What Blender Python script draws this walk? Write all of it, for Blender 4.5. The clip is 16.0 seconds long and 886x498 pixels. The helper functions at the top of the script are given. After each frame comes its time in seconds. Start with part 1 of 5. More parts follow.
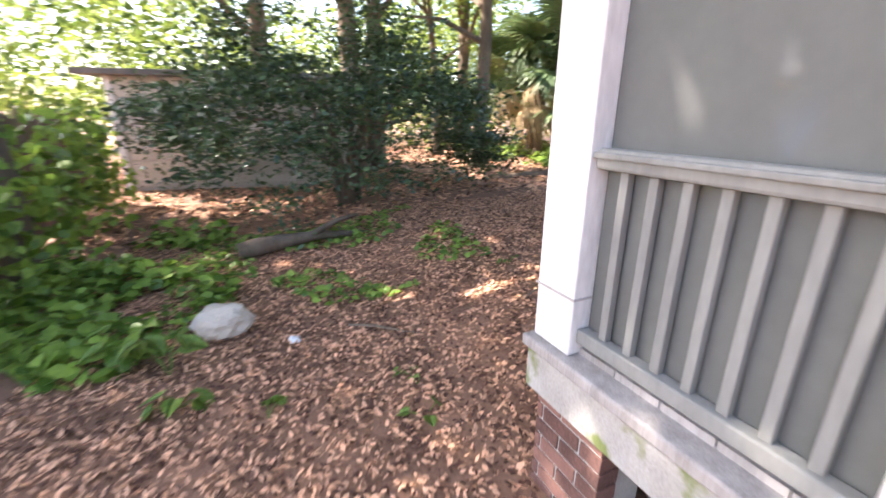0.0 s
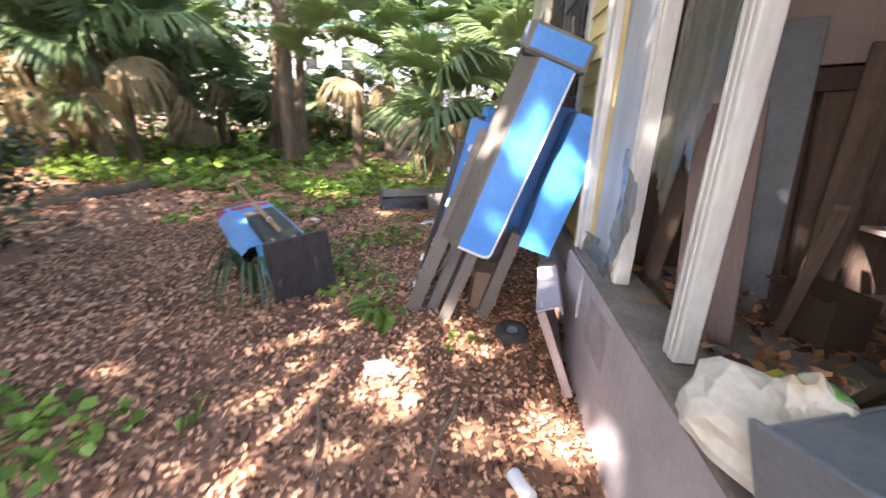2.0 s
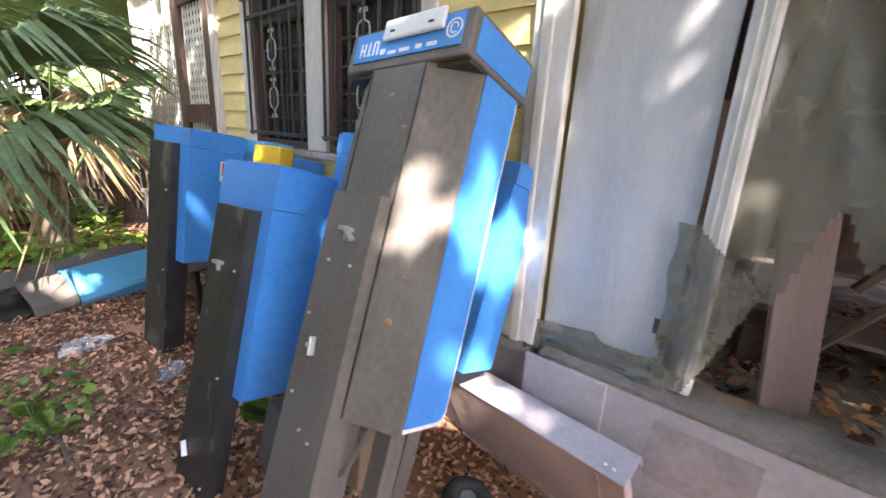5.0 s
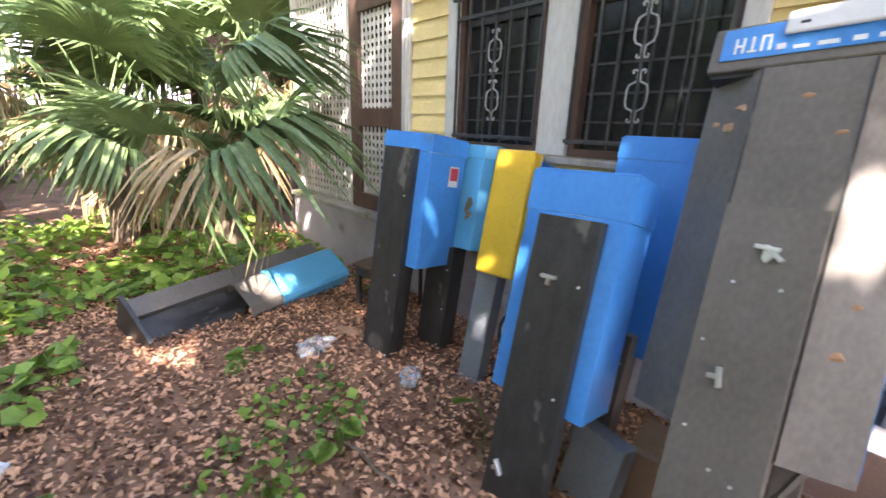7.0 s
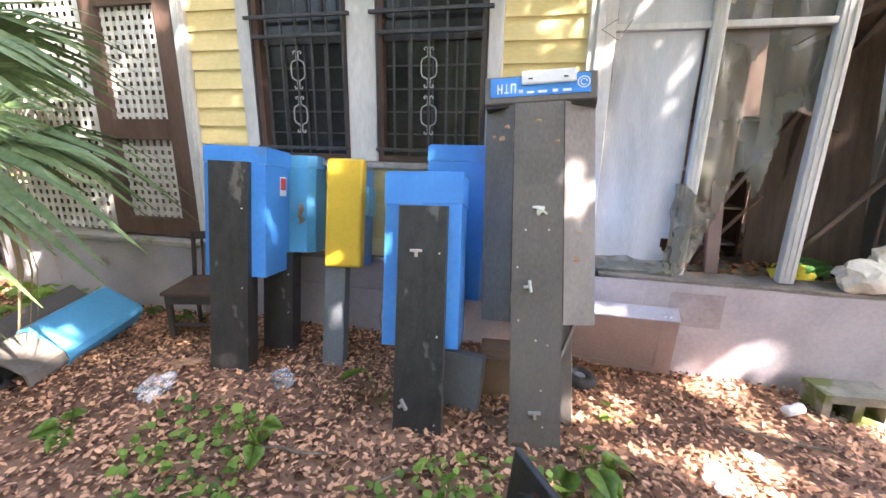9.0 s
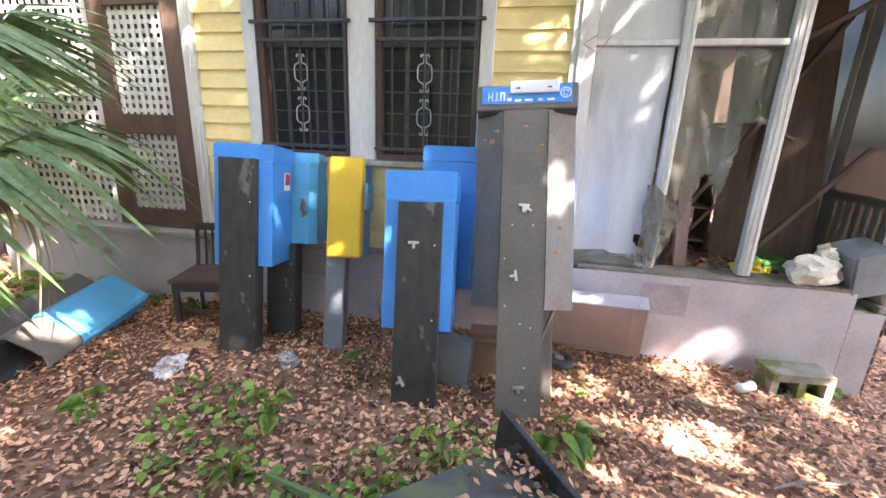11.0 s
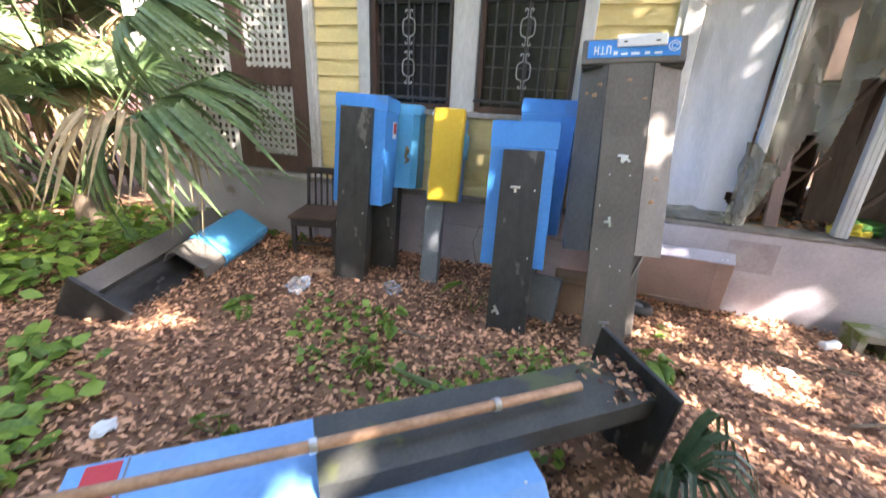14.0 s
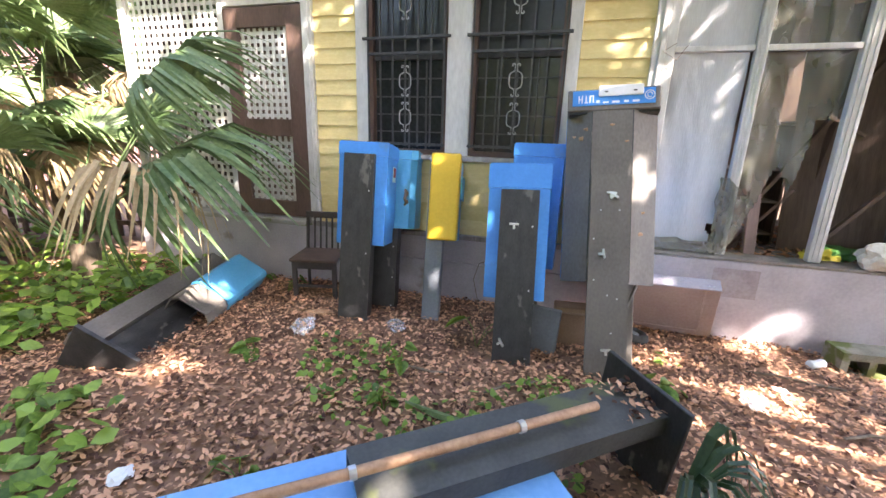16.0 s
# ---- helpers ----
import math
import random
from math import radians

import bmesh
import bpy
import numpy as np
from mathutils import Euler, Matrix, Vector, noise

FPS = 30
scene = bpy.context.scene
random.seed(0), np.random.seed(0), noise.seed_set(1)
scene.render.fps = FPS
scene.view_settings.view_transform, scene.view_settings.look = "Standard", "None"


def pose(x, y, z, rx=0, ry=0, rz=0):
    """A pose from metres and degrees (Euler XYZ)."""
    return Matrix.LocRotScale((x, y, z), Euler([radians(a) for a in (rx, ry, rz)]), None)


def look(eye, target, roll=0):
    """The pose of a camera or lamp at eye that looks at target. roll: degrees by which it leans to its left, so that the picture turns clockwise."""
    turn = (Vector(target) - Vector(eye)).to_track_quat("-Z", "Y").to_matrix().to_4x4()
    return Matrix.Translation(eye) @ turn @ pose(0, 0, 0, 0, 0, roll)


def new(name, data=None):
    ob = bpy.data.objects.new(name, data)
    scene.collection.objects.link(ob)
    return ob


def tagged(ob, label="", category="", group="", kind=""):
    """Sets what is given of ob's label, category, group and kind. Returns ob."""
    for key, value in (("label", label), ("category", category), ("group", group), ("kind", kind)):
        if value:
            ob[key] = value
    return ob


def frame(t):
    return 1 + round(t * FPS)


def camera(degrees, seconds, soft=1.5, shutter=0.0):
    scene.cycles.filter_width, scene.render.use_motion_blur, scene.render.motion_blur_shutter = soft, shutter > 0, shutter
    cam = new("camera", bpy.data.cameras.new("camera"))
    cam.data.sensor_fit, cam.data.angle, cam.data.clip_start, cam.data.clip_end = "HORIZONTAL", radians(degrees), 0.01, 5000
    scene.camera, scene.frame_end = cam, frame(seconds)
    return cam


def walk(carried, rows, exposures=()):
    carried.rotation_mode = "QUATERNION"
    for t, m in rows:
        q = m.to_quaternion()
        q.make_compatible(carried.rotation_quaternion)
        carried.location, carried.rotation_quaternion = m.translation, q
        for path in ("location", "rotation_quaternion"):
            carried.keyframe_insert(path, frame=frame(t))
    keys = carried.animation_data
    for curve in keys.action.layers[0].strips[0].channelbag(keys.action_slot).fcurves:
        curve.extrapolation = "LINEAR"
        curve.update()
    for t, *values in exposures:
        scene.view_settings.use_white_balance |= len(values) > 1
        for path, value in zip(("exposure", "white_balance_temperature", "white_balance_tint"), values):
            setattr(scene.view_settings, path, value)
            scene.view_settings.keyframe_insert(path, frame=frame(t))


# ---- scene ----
cam = camera(93.7, 16.0, shutter=0.4)
PATH = [
    (0.0, 4.312, 1.066, 1.499, -18.18, -0.35, 154.25),
    (0.5, 4.273, 0.517, 1.504, -17.56, -0.41, 141.08),
    (1.0, 4.057, 0.040, 1.499, -18.28, 1.08, 132.53),
    (1.5, 3.896, -0.274, 1.540, -18.91, -2.82, 112.86),
    (2.0, 3.673, -0.666, 1.575, -18.36, -2.25, 95.80),
    (2.5, 3.320, -0.869, 1.639, -17.02, -3.03, 82.95),
    (3.0, 3.030, -1.114, 1.614, -13.95, -6.01, 69.61),
    (5.5, 1.672, -1.671, 1.708, -15.96, -2.38, 39.63),
    (6.0, 1.411, -1.811, 1.692, -13.83, 1.81, 43.01),
    (6.5, 1.250, -2.058, 1.685, -15.13, -0.20, 42.32),
    (7.0, 1.052, -2.297, 1.682, -16.53, -1.97, 48.47),
    (7.5, 0.805, -2.546, 1.718, -15.78, 1.58, 43.20),
    (8.0, 0.756, -2.641, 1.658, -17.19, -1.90, 24.45),
    (8.5, 0.816, -2.857, 1.708, -15.44, 1.12, 21.07),
    (9.0, 0.809, -3.003, 1.710, -14.98, -1.00, 13.23),
    (11.5, 0.819, -3.254, 1.764, -16.10, -2.00, 11.58),
    (12.0, 0.824, -3.226, 1.755, -16.84, -2.61, 12.73),
    (12.5, 0.788, -3.231, 1.731, -15.91, -2.70, 11.44),
    (13.0, 0.601, -3.340, 1.704, -17.50, -4.47, 10.61),
    (13.5, 0.613, -3.504, 1.718, -18.91, -2.63, 16.41),
    (14.0, 0.609, -3.636, 1.703, -21.10, -2.69, 19.49),
    (14.5, 0.504, -3.786, 1.639, -31.14, -1.90, 20.71),
    (14.8, 0.450, -3.817, 1.616, -31.90, -3.00, 22.60),
    (15.0, 0.439, -3.834, 1.659, -25.62, -3.93, 21.91),
    (15.5, 0.474, -3.821, 1.710, -14.62, -3.26, 16.72),
    (16.0, 0.510, -3.802, 1.699, -15.19, -1.67, 16.67),
]
walk(cam, [(t, pose(x, y, z, 90 + pitch, roll, yaw)) for t, x, y, z, pitch, roll, yaw in PATH], exposures=[(0.0, 2.65, 6500, 19), (3.0, 2.8, 6500, 20), (5.5, 2.85, 6500, 20), (9.0, 3.3, 6500, 20), (13.0, 3.25, 6500, 20), (14.5, 3.05, 6500, 17), (16.0, 3.15, 6500, 19)])

# ---- world and sun ----
TO_SUN = Vector((0.55, -0.42, 0.72)).normalized()
world = bpy.data.worlds.new("sky_world")
world.use_nodes = True
scene.world = world
_n, _l = world.node_tree.nodes, world.node_tree.links
sky = _n.new("ShaderNodeTexSky")
sky.sky_type, sky.sun_disc = "NISHITA", False
sky.sun_elevation = math.asin(TO_SUN.z)
sky.sun_rotation = math.atan2(TO_SUN.x, TO_SUN.y)
sky.air_density, sky.dust_density = 1.0, 2.5
_n["Background"].inputs[1].default_value = 0.15
_l.new(sky.outputs[0], _n["Background"].inputs[0])
sun = new("sun", bpy.data.lights.new("sun", "SUN"))
sun.data.energy, sun.data.angle, sun.data.color = 5.0, radians(0.6), (1.0, 0.93, 0.82)
sun.matrix_world = look(TO_SUN * 30, (0, 0, 0))


# ---- materials ----
def mat(name, lo, hi, rough=0.7, metal=0.0, scale=6.0, bump=0.15, fine=60.0, island=0.0, obj=0.0, stretch=(1, 1, 1), spots=None, spot_at=0.62, trans=0.0, spec=0.5):
    """Two-scale noise between two colours; island and obj add a change of tone from piece to piece; spots lays stains on it."""
    m = bpy.data.materials.new(name)
    m.use_nodes = True
    n, l = m.node_tree.nodes, m.node_tree.links
    p = n["Principled BSDF"]
    co, mp = n.new("ShaderNodeTexCoord"), n.new("ShaderNodeMapping")
    mp.inputs["Scale"].default_value = stretch
    l.new(co.outputs["Object"], mp.inputs[0])
    a, b = n.new("ShaderNodeTexNoise"), n.new("ShaderNodeTexNoise")
    for q, s, d in ((a, scale, 5.0), (b, fine, 3.0)):
        q.inputs["Scale"].default_value, q.inputs["Detail"].default_value = s, d
        l.new(mp.outputs[0], q.inputs[0])
    add = n.new("ShaderNodeMath")
    add.operation = "MULTIPLY_ADD"
    add.inputs[1].default_value = 0.45
    l.new(b.outputs[0], add.inputs[0])
    sub = n.new("ShaderNodeMath")
    sub.operation = "MULTIPLY"
    sub.inputs[1].default_value = 0.75
    l.new(a.outputs[0], sub.inputs[0])
    l.new(sub.outputs[0], add.inputs[2])
    fac = add.outputs[0]
    if island or obj:
        src = n.new("ShaderNodeNewGeometry" if island else "ShaderNodeObjectInfo")
        k = n.new("ShaderNodeMath")
        k.operation = "MULTIPLY_ADD"
        k.inputs[1].default_value = island or obj
        l.new(src.outputs["Random Per Island" if island else "Random"], k.inputs[0])
        k2 = n.new("ShaderNodeMath")
        k2.operation = "SUBTRACT"
        k2.inputs[1].default_value = (island or obj) / 2
        l.new(fac, k2.inputs[0])
        l.new(k2.outputs[0], k.inputs[2])
        fac = k.outputs[0]
    r = n.new("ShaderNodeValToRGB")
    r.color_ramp.elements[0].position, r.color_ramp.elements[1].position = 0.3, 0.8
    r.color_ramp.elements[0].color, r.color_ramp.elements[1].color = (*lo, 1), (*hi, 1)
    l.new(fac, r.inputs[0])
    col = r.outputs[0]
    if spots:
        s = n.new("ShaderNodeTexNoise")
        s.inputs["Scale"].default_value, s.inputs["Detail"].default_value = scale * 0.7, 8.0
        off = n.new("ShaderNodeVectorMath")
        off.inputs[1].default_value = (7.3, 2.1, 4.4)
        l.new(mp.outputs[0], off.inputs[0])
        l.new(off.outputs[0], s.inputs[0])
        sr = n.new("ShaderNodeValToRGB")
        sr.color_ramp.elements[0].position, sr.color_ramp.elements[1].position = spot_at, spot_at + 0.06
        l.new(s.outputs[0], sr.inputs[0])
        mx = n.new("ShaderNodeMixRGB")
        mx.inputs[2].default_value = (*spots, 1)
        l.new(sr.outputs[0], mx.inputs[0])
        l.new(col, mx.inputs[1])
        col = mx.outputs[0]
    l.new(col, p.inputs["Base Color"])
    p.inputs["Roughness"].default_value, p.inputs["Metallic"].default_value = rough, metal
    p.inputs["Specular IOR Level"].default_value = spec
    if bump:
        bp = n.new("ShaderNodeBump")
        bp.inputs["Strength"].default_value, bp.inputs["Distance"].default_value = bump, 0.01
        l.new(add.outputs[0], bp.inputs["Height"])
        l.new(bp.outputs[0], p.inputs["Normal"])
    if trans:
        t = n.new("ShaderNodeBsdfTranslucent")
        l.new(col, t.inputs[0])
        ms = n.new("ShaderNodeMixShader")
        ms.inputs[0].default_value = trans
        l.new(p.outputs[0], ms.inputs[1])
        l.new(t.outputs[0], ms.inputs[2])
        l.new(ms.outputs[0], n["Material Output"].inputs[0])
    return m


def film(name, color, alpha, rough=0.3):
    """Dirty plastic film or insect screen: partly clear."""
    m = mat(name, color, tuple(c * 1.25 for c in color), rough, 0, 5, 0.3, 25)
    n, l = m.node_tree.nodes, m.node_tree.links
    t, ms, nz, mr = n.new("ShaderNodeBsdfTransparent"), n.new("ShaderNodeMixShader"), n.new("ShaderNodeTexNoise"), n.new("ShaderNodeMapRange")
    nz.inputs["Scale"].default_value = 3.0
    mr.inputs[3].default_value, mr.inputs[4].default_value = alpha - 0.2, alpha + 0.2
    l.new(nz.outputs[0], mr.inputs[0])
    l.new(mr.outputs[0], ms.inputs[0])
    l.new(t.outputs[0], ms.inputs[1])
    l.new(n["Principled BSDF"].outputs[0], ms.inputs[2])
    l.new(ms.outputs[0], n["Material Output"].inputs[0])
    return m


SOIL = mat("soil", (0.10, 0.05, 0.03), (0.34, 0.19, 0.115), 0.95, 0, 2.5, 0.8, 40)
LITTER = mat("dead_leaves", (0.085, 0.034, 0.018), (0.76, 0.42, 0.245), 0.75, 0, 3, 0.1, 50, island=1.1, trans=0.12)
GREEN = mat("green_leaves", (0.075, 0.15, 0.02), (0.28, 0.42, 0.07), 0.45, 0, 4, 0.1, 40, island=0.6, trans=0.35)
DARKGREEN = mat("glossy_shrub_leaves", (0.022, 0.045, 0.018), (0.09, 0.14, 0.055), 0.38, 0, 2, 0.1, 30, island=0.7, trans=0.22)
CROWN = mat("tree_leaves", (0.055, 0.10, 0.018), (0.27, 0.35, 0.07), 0.5, 0, 1, 0.1, 30, island=0.8, trans=0.45)
PALM = mat("palmetto_leaf", (0.065, 0.12, 0.04), (0.23, 0.31, 0.13), 0.5, 0, 5, 0.2, 60, obj=0.4, trans=0.25)
PALM_DRY = mat("dry_palm_leaf", (0.22, 0.15, 0.07), (0.46, 0.35, 0.19), 0.7, 0, 6, 0.2, 60, trans=0.2)
BARK = mat("bark", (0.05, 0.035, 0.022), (0.19, 0.14, 0.095), 0.9, 0, 8, 1.0, 40, stretch=(1, 1, 0.25))
TWIG = mat("twig", (0.07, 0.05, 0.035), (0.25, 0.19, 0.13), 0.85, 0, 14, 0.4, 60)
YELLOW_PAINT = mat("yellow_paint", (0.60, 0.46, 0.17), (0.80, 0.66, 0.32), 0.6, 0, 5, 0.25, 60, obj=0.2, stretch=(0.4, 1, 1), spots=(0.42, 0.34, 0.18), spot_at=0.66)
WHITE_PAINT = mat("weathered_white_paint", (0.42, 0.41, 0.39), (0.70, 0.69, 0.66), 0.6, 0, 4, 0.35, 45, stretch=(1, 1, 0.3), spots=(0.30, 0.28, 0.22), spot_at=0.68)
LATTICE_WHITE = mat("lattice_white_paint", (0.45, 0.44, 0.40), (0.68, 0.66, 0.61), 0.65, 0, 6, 0.2, 50, obj=0.2)
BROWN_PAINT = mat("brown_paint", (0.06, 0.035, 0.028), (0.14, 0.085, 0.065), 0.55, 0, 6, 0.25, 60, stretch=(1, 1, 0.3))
LAVENDER = mat("lavender_grey_paint", (0.33, 0.30, 0.32), (0.50, 0.46, 0.48), 0.75, 0, 3, 0.35, 50, spots=(0.27, 0.22, 0.19), spot_at=0.66)
PINKISH = mat("faded_pink_board", (0.34, 0.25, 0.22), (0.50, 0.40, 0.37), 0.75, 0, 3, 0.35, 50, spots=(0.25, 0.18, 0.14), spot_at=0.66)
CONCRETE = mat("mossy_concrete", (0.24, 0.23, 0.20), (0.44, 0.42, 0.38), 0.95, 0, 6, 0.7, 90, spots=(0.16, 0.19, 0.06), spot_at=0.54)
BRICK = mat("brick", (0.085, 0.042, 0.033), (0.24, 0.12, 0.09), 0.9, 0, 8, 0.6, 80, obj=0.5)
PANEL = mat("grey_plywood", (0.36, 0.37, 0.38), (0.56, 0.57, 0.58), 0.75, 0, 2.2, 0.35, 50, stretch=(2.5, 1, 0.35), spots=(0.30, 0.30, 0.29), spot_at=0.62)
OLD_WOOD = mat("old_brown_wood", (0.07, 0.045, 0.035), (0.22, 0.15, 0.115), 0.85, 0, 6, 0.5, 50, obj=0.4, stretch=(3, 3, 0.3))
GREY_WOOD = mat("weathered_grey_wood", (0.18, 0.16, 0.145), (0.40, 0.37, 0.34), 0.9, 0, 6, 0.5, 50, obj=0.3, stretch=(3, 3, 0.3))
BLUE = mat("blue_enamel", (0.035, 0.20, 0.60), (0.07, 0.31, 0.76), 0.38, 0, 3, 0.08, 40, spots=(0.09, 0.20, 0.40), spot_at=0.63)
CYAN = mat("faded_light_blue_enamel", (0.06, 0.36, 0.66), (0.14, 0.47, 0.76), 0.42, 0, 3, 0.08, 40)
BLACK = mat("black_metal_paint", (0.010, 0.010, 0.011), (0.050, 0.048, 0.046), 0.45, 0, 16, 0.35, 90, stretch=(1, 1, 0.5), spots=(0.13, 0.125, 0.11), spot_at=0.63)
GREY_METAL = mat("dirty_grey_metal", (0.085, 0.074, 0.062), (0.19, 0.168, 0.145), 0.55, 0, 3, 0.2, 60, stretch=(1, 1, 0.6), spots=(0.12, 0.085, 0.06), spot_at=0.67)
POST_GREY = mat("blue_grey_metal", (0.12, 0.135, 0.155), (0.22, 0.235, 0.255), 0.5, 0, 4, 0.15, 60)
YELLOW = mat("yellow_plastic", (0.62, 0.38, 0.015), (0.78, 0.52, 0.04), 0.5, 0, 3, 0.1, 50, spots=(0.45, 0.30, 0.05), spot_at=0.68)
MOSSY_BLACK = mat("mossy_black_metal", (0.03, 0.03, 0.028), (0.085, 0.085, 0.075), 0.6, 0, 5, 0.25, 60, spots=(0.10, 0.11, 0.045), spot_at=0.6)
RED = mat("red_sticker", (0.50, 0.025, 0.03), (0.66, 0.05, 0.06), 0.5, 0, 5, 0.1, 50)
RUST = mat("rusty_rod", (0.24, 0.10, 0.045), (0.55, 0.34, 0.20), 0.6, 0.2, 9, 0.35, 60)
STEEL = mat("bright_steel", (0.55, 0.55, 0.55), (0.8, 0.8, 0.8), 0.3, 0.8, 12, 0.15, 60)
IRON = mat("black_iron", (0.02, 0.02, 0.022), (0.09, 0.09, 0.092), 0.5, 0.3, 15, 0.2, 80)
PALE_IRON = mat("worn_silver_iron", (0.28, 0.28, 0.29), (0.55, 0.55, 0.55), 0.5, 0.3, 15, 0.2, 80)
WHITE_PLASTIC = mat("white_plastic", (0.70, 0.70, 0.70), (0.85, 0.85, 0.84), 0.45, 0, 6, 0.1, 50)
GLASS = mat("dark_window_glass", (0.008, 0.009, 0.010), (0.035, 0.036, 0.038), 0.14, 0, 2, 0.03, 30, spec=0.4)
FILM = film("torn_plastic_film", (0.14, 0.138, 0.112), 0.72, 0.25)
SCREEN = film("insect_screen", (0.105, 0.11, 0.10), 0.84, 0.8)
CARTON = mat("brown_cardboard", (0.24, 0.15, 0.09), (0.36, 0.24, 0.15), 0.85, 0, 4, 0.2, 60)
CHAIRBLACK = mat("dark_chair_wood", (0.018, 0.015, 0.014), (0.06, 0.05, 0.045), 0.5, 0, 8, 0.2, 60)
SEATBROWN = mat("worn_brown_seat", (0.05, 0.032, 0.024), (0.13, 0.085, 0.06), 0.7, 0, 6, 0.3, 60)
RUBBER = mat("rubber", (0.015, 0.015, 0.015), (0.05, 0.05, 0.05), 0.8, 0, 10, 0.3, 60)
FAR_WHITE = mat("far_white_siding", (0.72, 0.73, 0.76), (0.85, 0.86, 0.88), 0.7, 0, 1, 0.1, 20)
FAR_LILAC = mat("far_lilac_siding", (0.42, 0.42, 0.58), (0.56, 0.56, 0.72), 0.7, 0, 1, 0.1, 20)
FAR_TEAL = mat("far_teal_trim", (0.10, 0.36, 0.38), (0.16, 0.46, 0.48), 0.6, 0, 2, 0.1, 20)
FAR_RED = mat("far_red_paint", (0.13, 0.065, 0.065), (0.23, 0.12, 0.115), 0.8, 0, 2, 0.2, 20)
ROOF = mat("grey_shingle", (0.07, 0.068, 0.065), (0.17, 0.16, 0.15), 0.9, 0, 3, 0.5, 40)
SHED_WOOD = mat("shed_siding", (0.30, 0.27, 0.22), (0.50, 0.46, 0.39), 0.85, 0, 3, 0.4, 40, obj=0.3, stretch=(0.4, 1, 1), spots=(0.2, 0.18, 0.13), spot_at=0.62)
GREEN_BAG = mat("green_plastic", (0.07, 0.25, 0.06), (0.14, 0.38, 0.10), 0.45, 0, 4, 0.2, 40)
YELLOW_BAG = mat("yellow_plastic_bag", (0.65, 0.50, 0.03), (0.80, 0.66, 0.08), 0.4, 0, 5, 0.2, 40)
PALE_STONE = mat("pale_stone", (0.42, 0.36, 0.28), (0.66, 0.58, 0.47), 0.85, 0, 6, 0.5, 60)
CLEAR = film("crumpled_clear_plastic", (0.5, 0.52, 0.54), 0.35, 0.12)


# White paint with greenish spots, darkened: the screen's haze is in its colour.
HAZED_PAINT = mat("hazed_white_paint", (0.13, 0.132, 0.12), (0.23, 0.232, 0.212), 0.8, 0, 5, 0.3, 45, stretch=(1, 1, 0.3), spots=(0.17, 0.19, 0.10), spot_at=0.62)
MOSSY_BLOCK = mat("mossy_dark_concrete", (0.12, 0.12, 0.085), (0.30, 0.285, 0.235), 0.95, 0, 7, 0.8, 80, spots=(0.11, 0.13, 0.035), spot_at=0.48)
PALE_SACK = mat("pale_woven_sack", (0.52, 0.46, 0.36), (0.78, 0.74, 0.66), 0.7, 0, 6, 0.4, 50, spots=(0.45, 0.30, 0.14), spot_at=0.62)
OLD_PINK = mat("old_pinkish_board", (0.17, 0.12, 0.11), (0.30, 0.22, 0.205), 0.85, 0, 5, 0.4, 50, stretch=(2, 2, 0.3))
SILL_BOARD = mat("dirty_sill_board", (0.10, 0.085, 0.07), (0.26, 0.23, 0.20), 0.9, 0, 6, 0.5, 50, spots=(0.30, 0.19, 0.11), spot_at=0.6)
STAINED = mat("stained_lavender_patch", (0.24, 0.20, 0.20), (0.40, 0.355, 0.36), 0.8, 0, 5, 0.4, 40)
FADED_BLUE = mat("sun_faded_blue_enamel", (0.10, 0.30, 0.66), (0.20, 0.43, 0.78), 0.42, 0, 2.5, 0.1, 40, spots=(0.20, 0.36, 0.58), spot_at=0.6)
# Darker copy of the tree leaves: the western woods' shade is in the colour.
WOODS = mat("shade_tinted_woods_leaves", (0.022, 0.045, 0.012), (0.15, 0.22, 0.05), 0.5, 0, 1, 0.1, 30, island=0.8, trans=0.3)
SIDE_GREY = mat("pale_grey_side_sheet", (0.20, 0.195, 0.185), (0.34, 0.33, 0.31), 0.6, 0, 3, 0.2, 60, spots=(0.15, 0.12, 0.09), spot_at=0.64)


# ---- mesh helpers ----
def link_bm(name, bm, material, parent=None, label="", smooth=False):
    me = bpy.data.meshes.new(name)
    bmesh.ops.recalc_face_normals(bm, faces=bm.faces)
    bm.to_mesh(me)
    bm.free()
    me.materials.append(material)
    if smooth:
        for f in me.polygons:
            f.use_smooth = True
    ob = new(name, me)
    if parent is not None:
        ob.parent = parent
    if label:
        ob["label"] = label
    return ob


def part(name, bm, material, parent, label="", smooth=False):
    return link_bm(name, bm, material, parent, label, smooth)


def thing(name, label, category, m=None, group="", kind=""):
    ob = new(name)
    ob.empty_display_size = 0.1
    if m is not None:
        ob.matrix_basis = m
    return tagged(ob, label, category, group, kind)


def box(x0, x1, y0, y1, z0, z1, bevel=0.0, bm=None, taper=None):
    own = bm is None
    bm = bm or bmesh.new()
    r = bmesh.ops.create_cube(bm, size=1.0)
    for v in r["verts"]:
        v.co = Vector(((x0 + x1) / 2 + v.co.x * (x1 - x0), (y0 + y1) / 2 + v.co.y * (y1 - y0), (z0 + z1) / 2 + v.co.z * (z1 - z0)))
    if bevel and own:
        bmesh.ops.bevel(bm, geom=list(bm.edges), offset=bevel, segments=2, affect="EDGES", profile=0.5)
    return bm


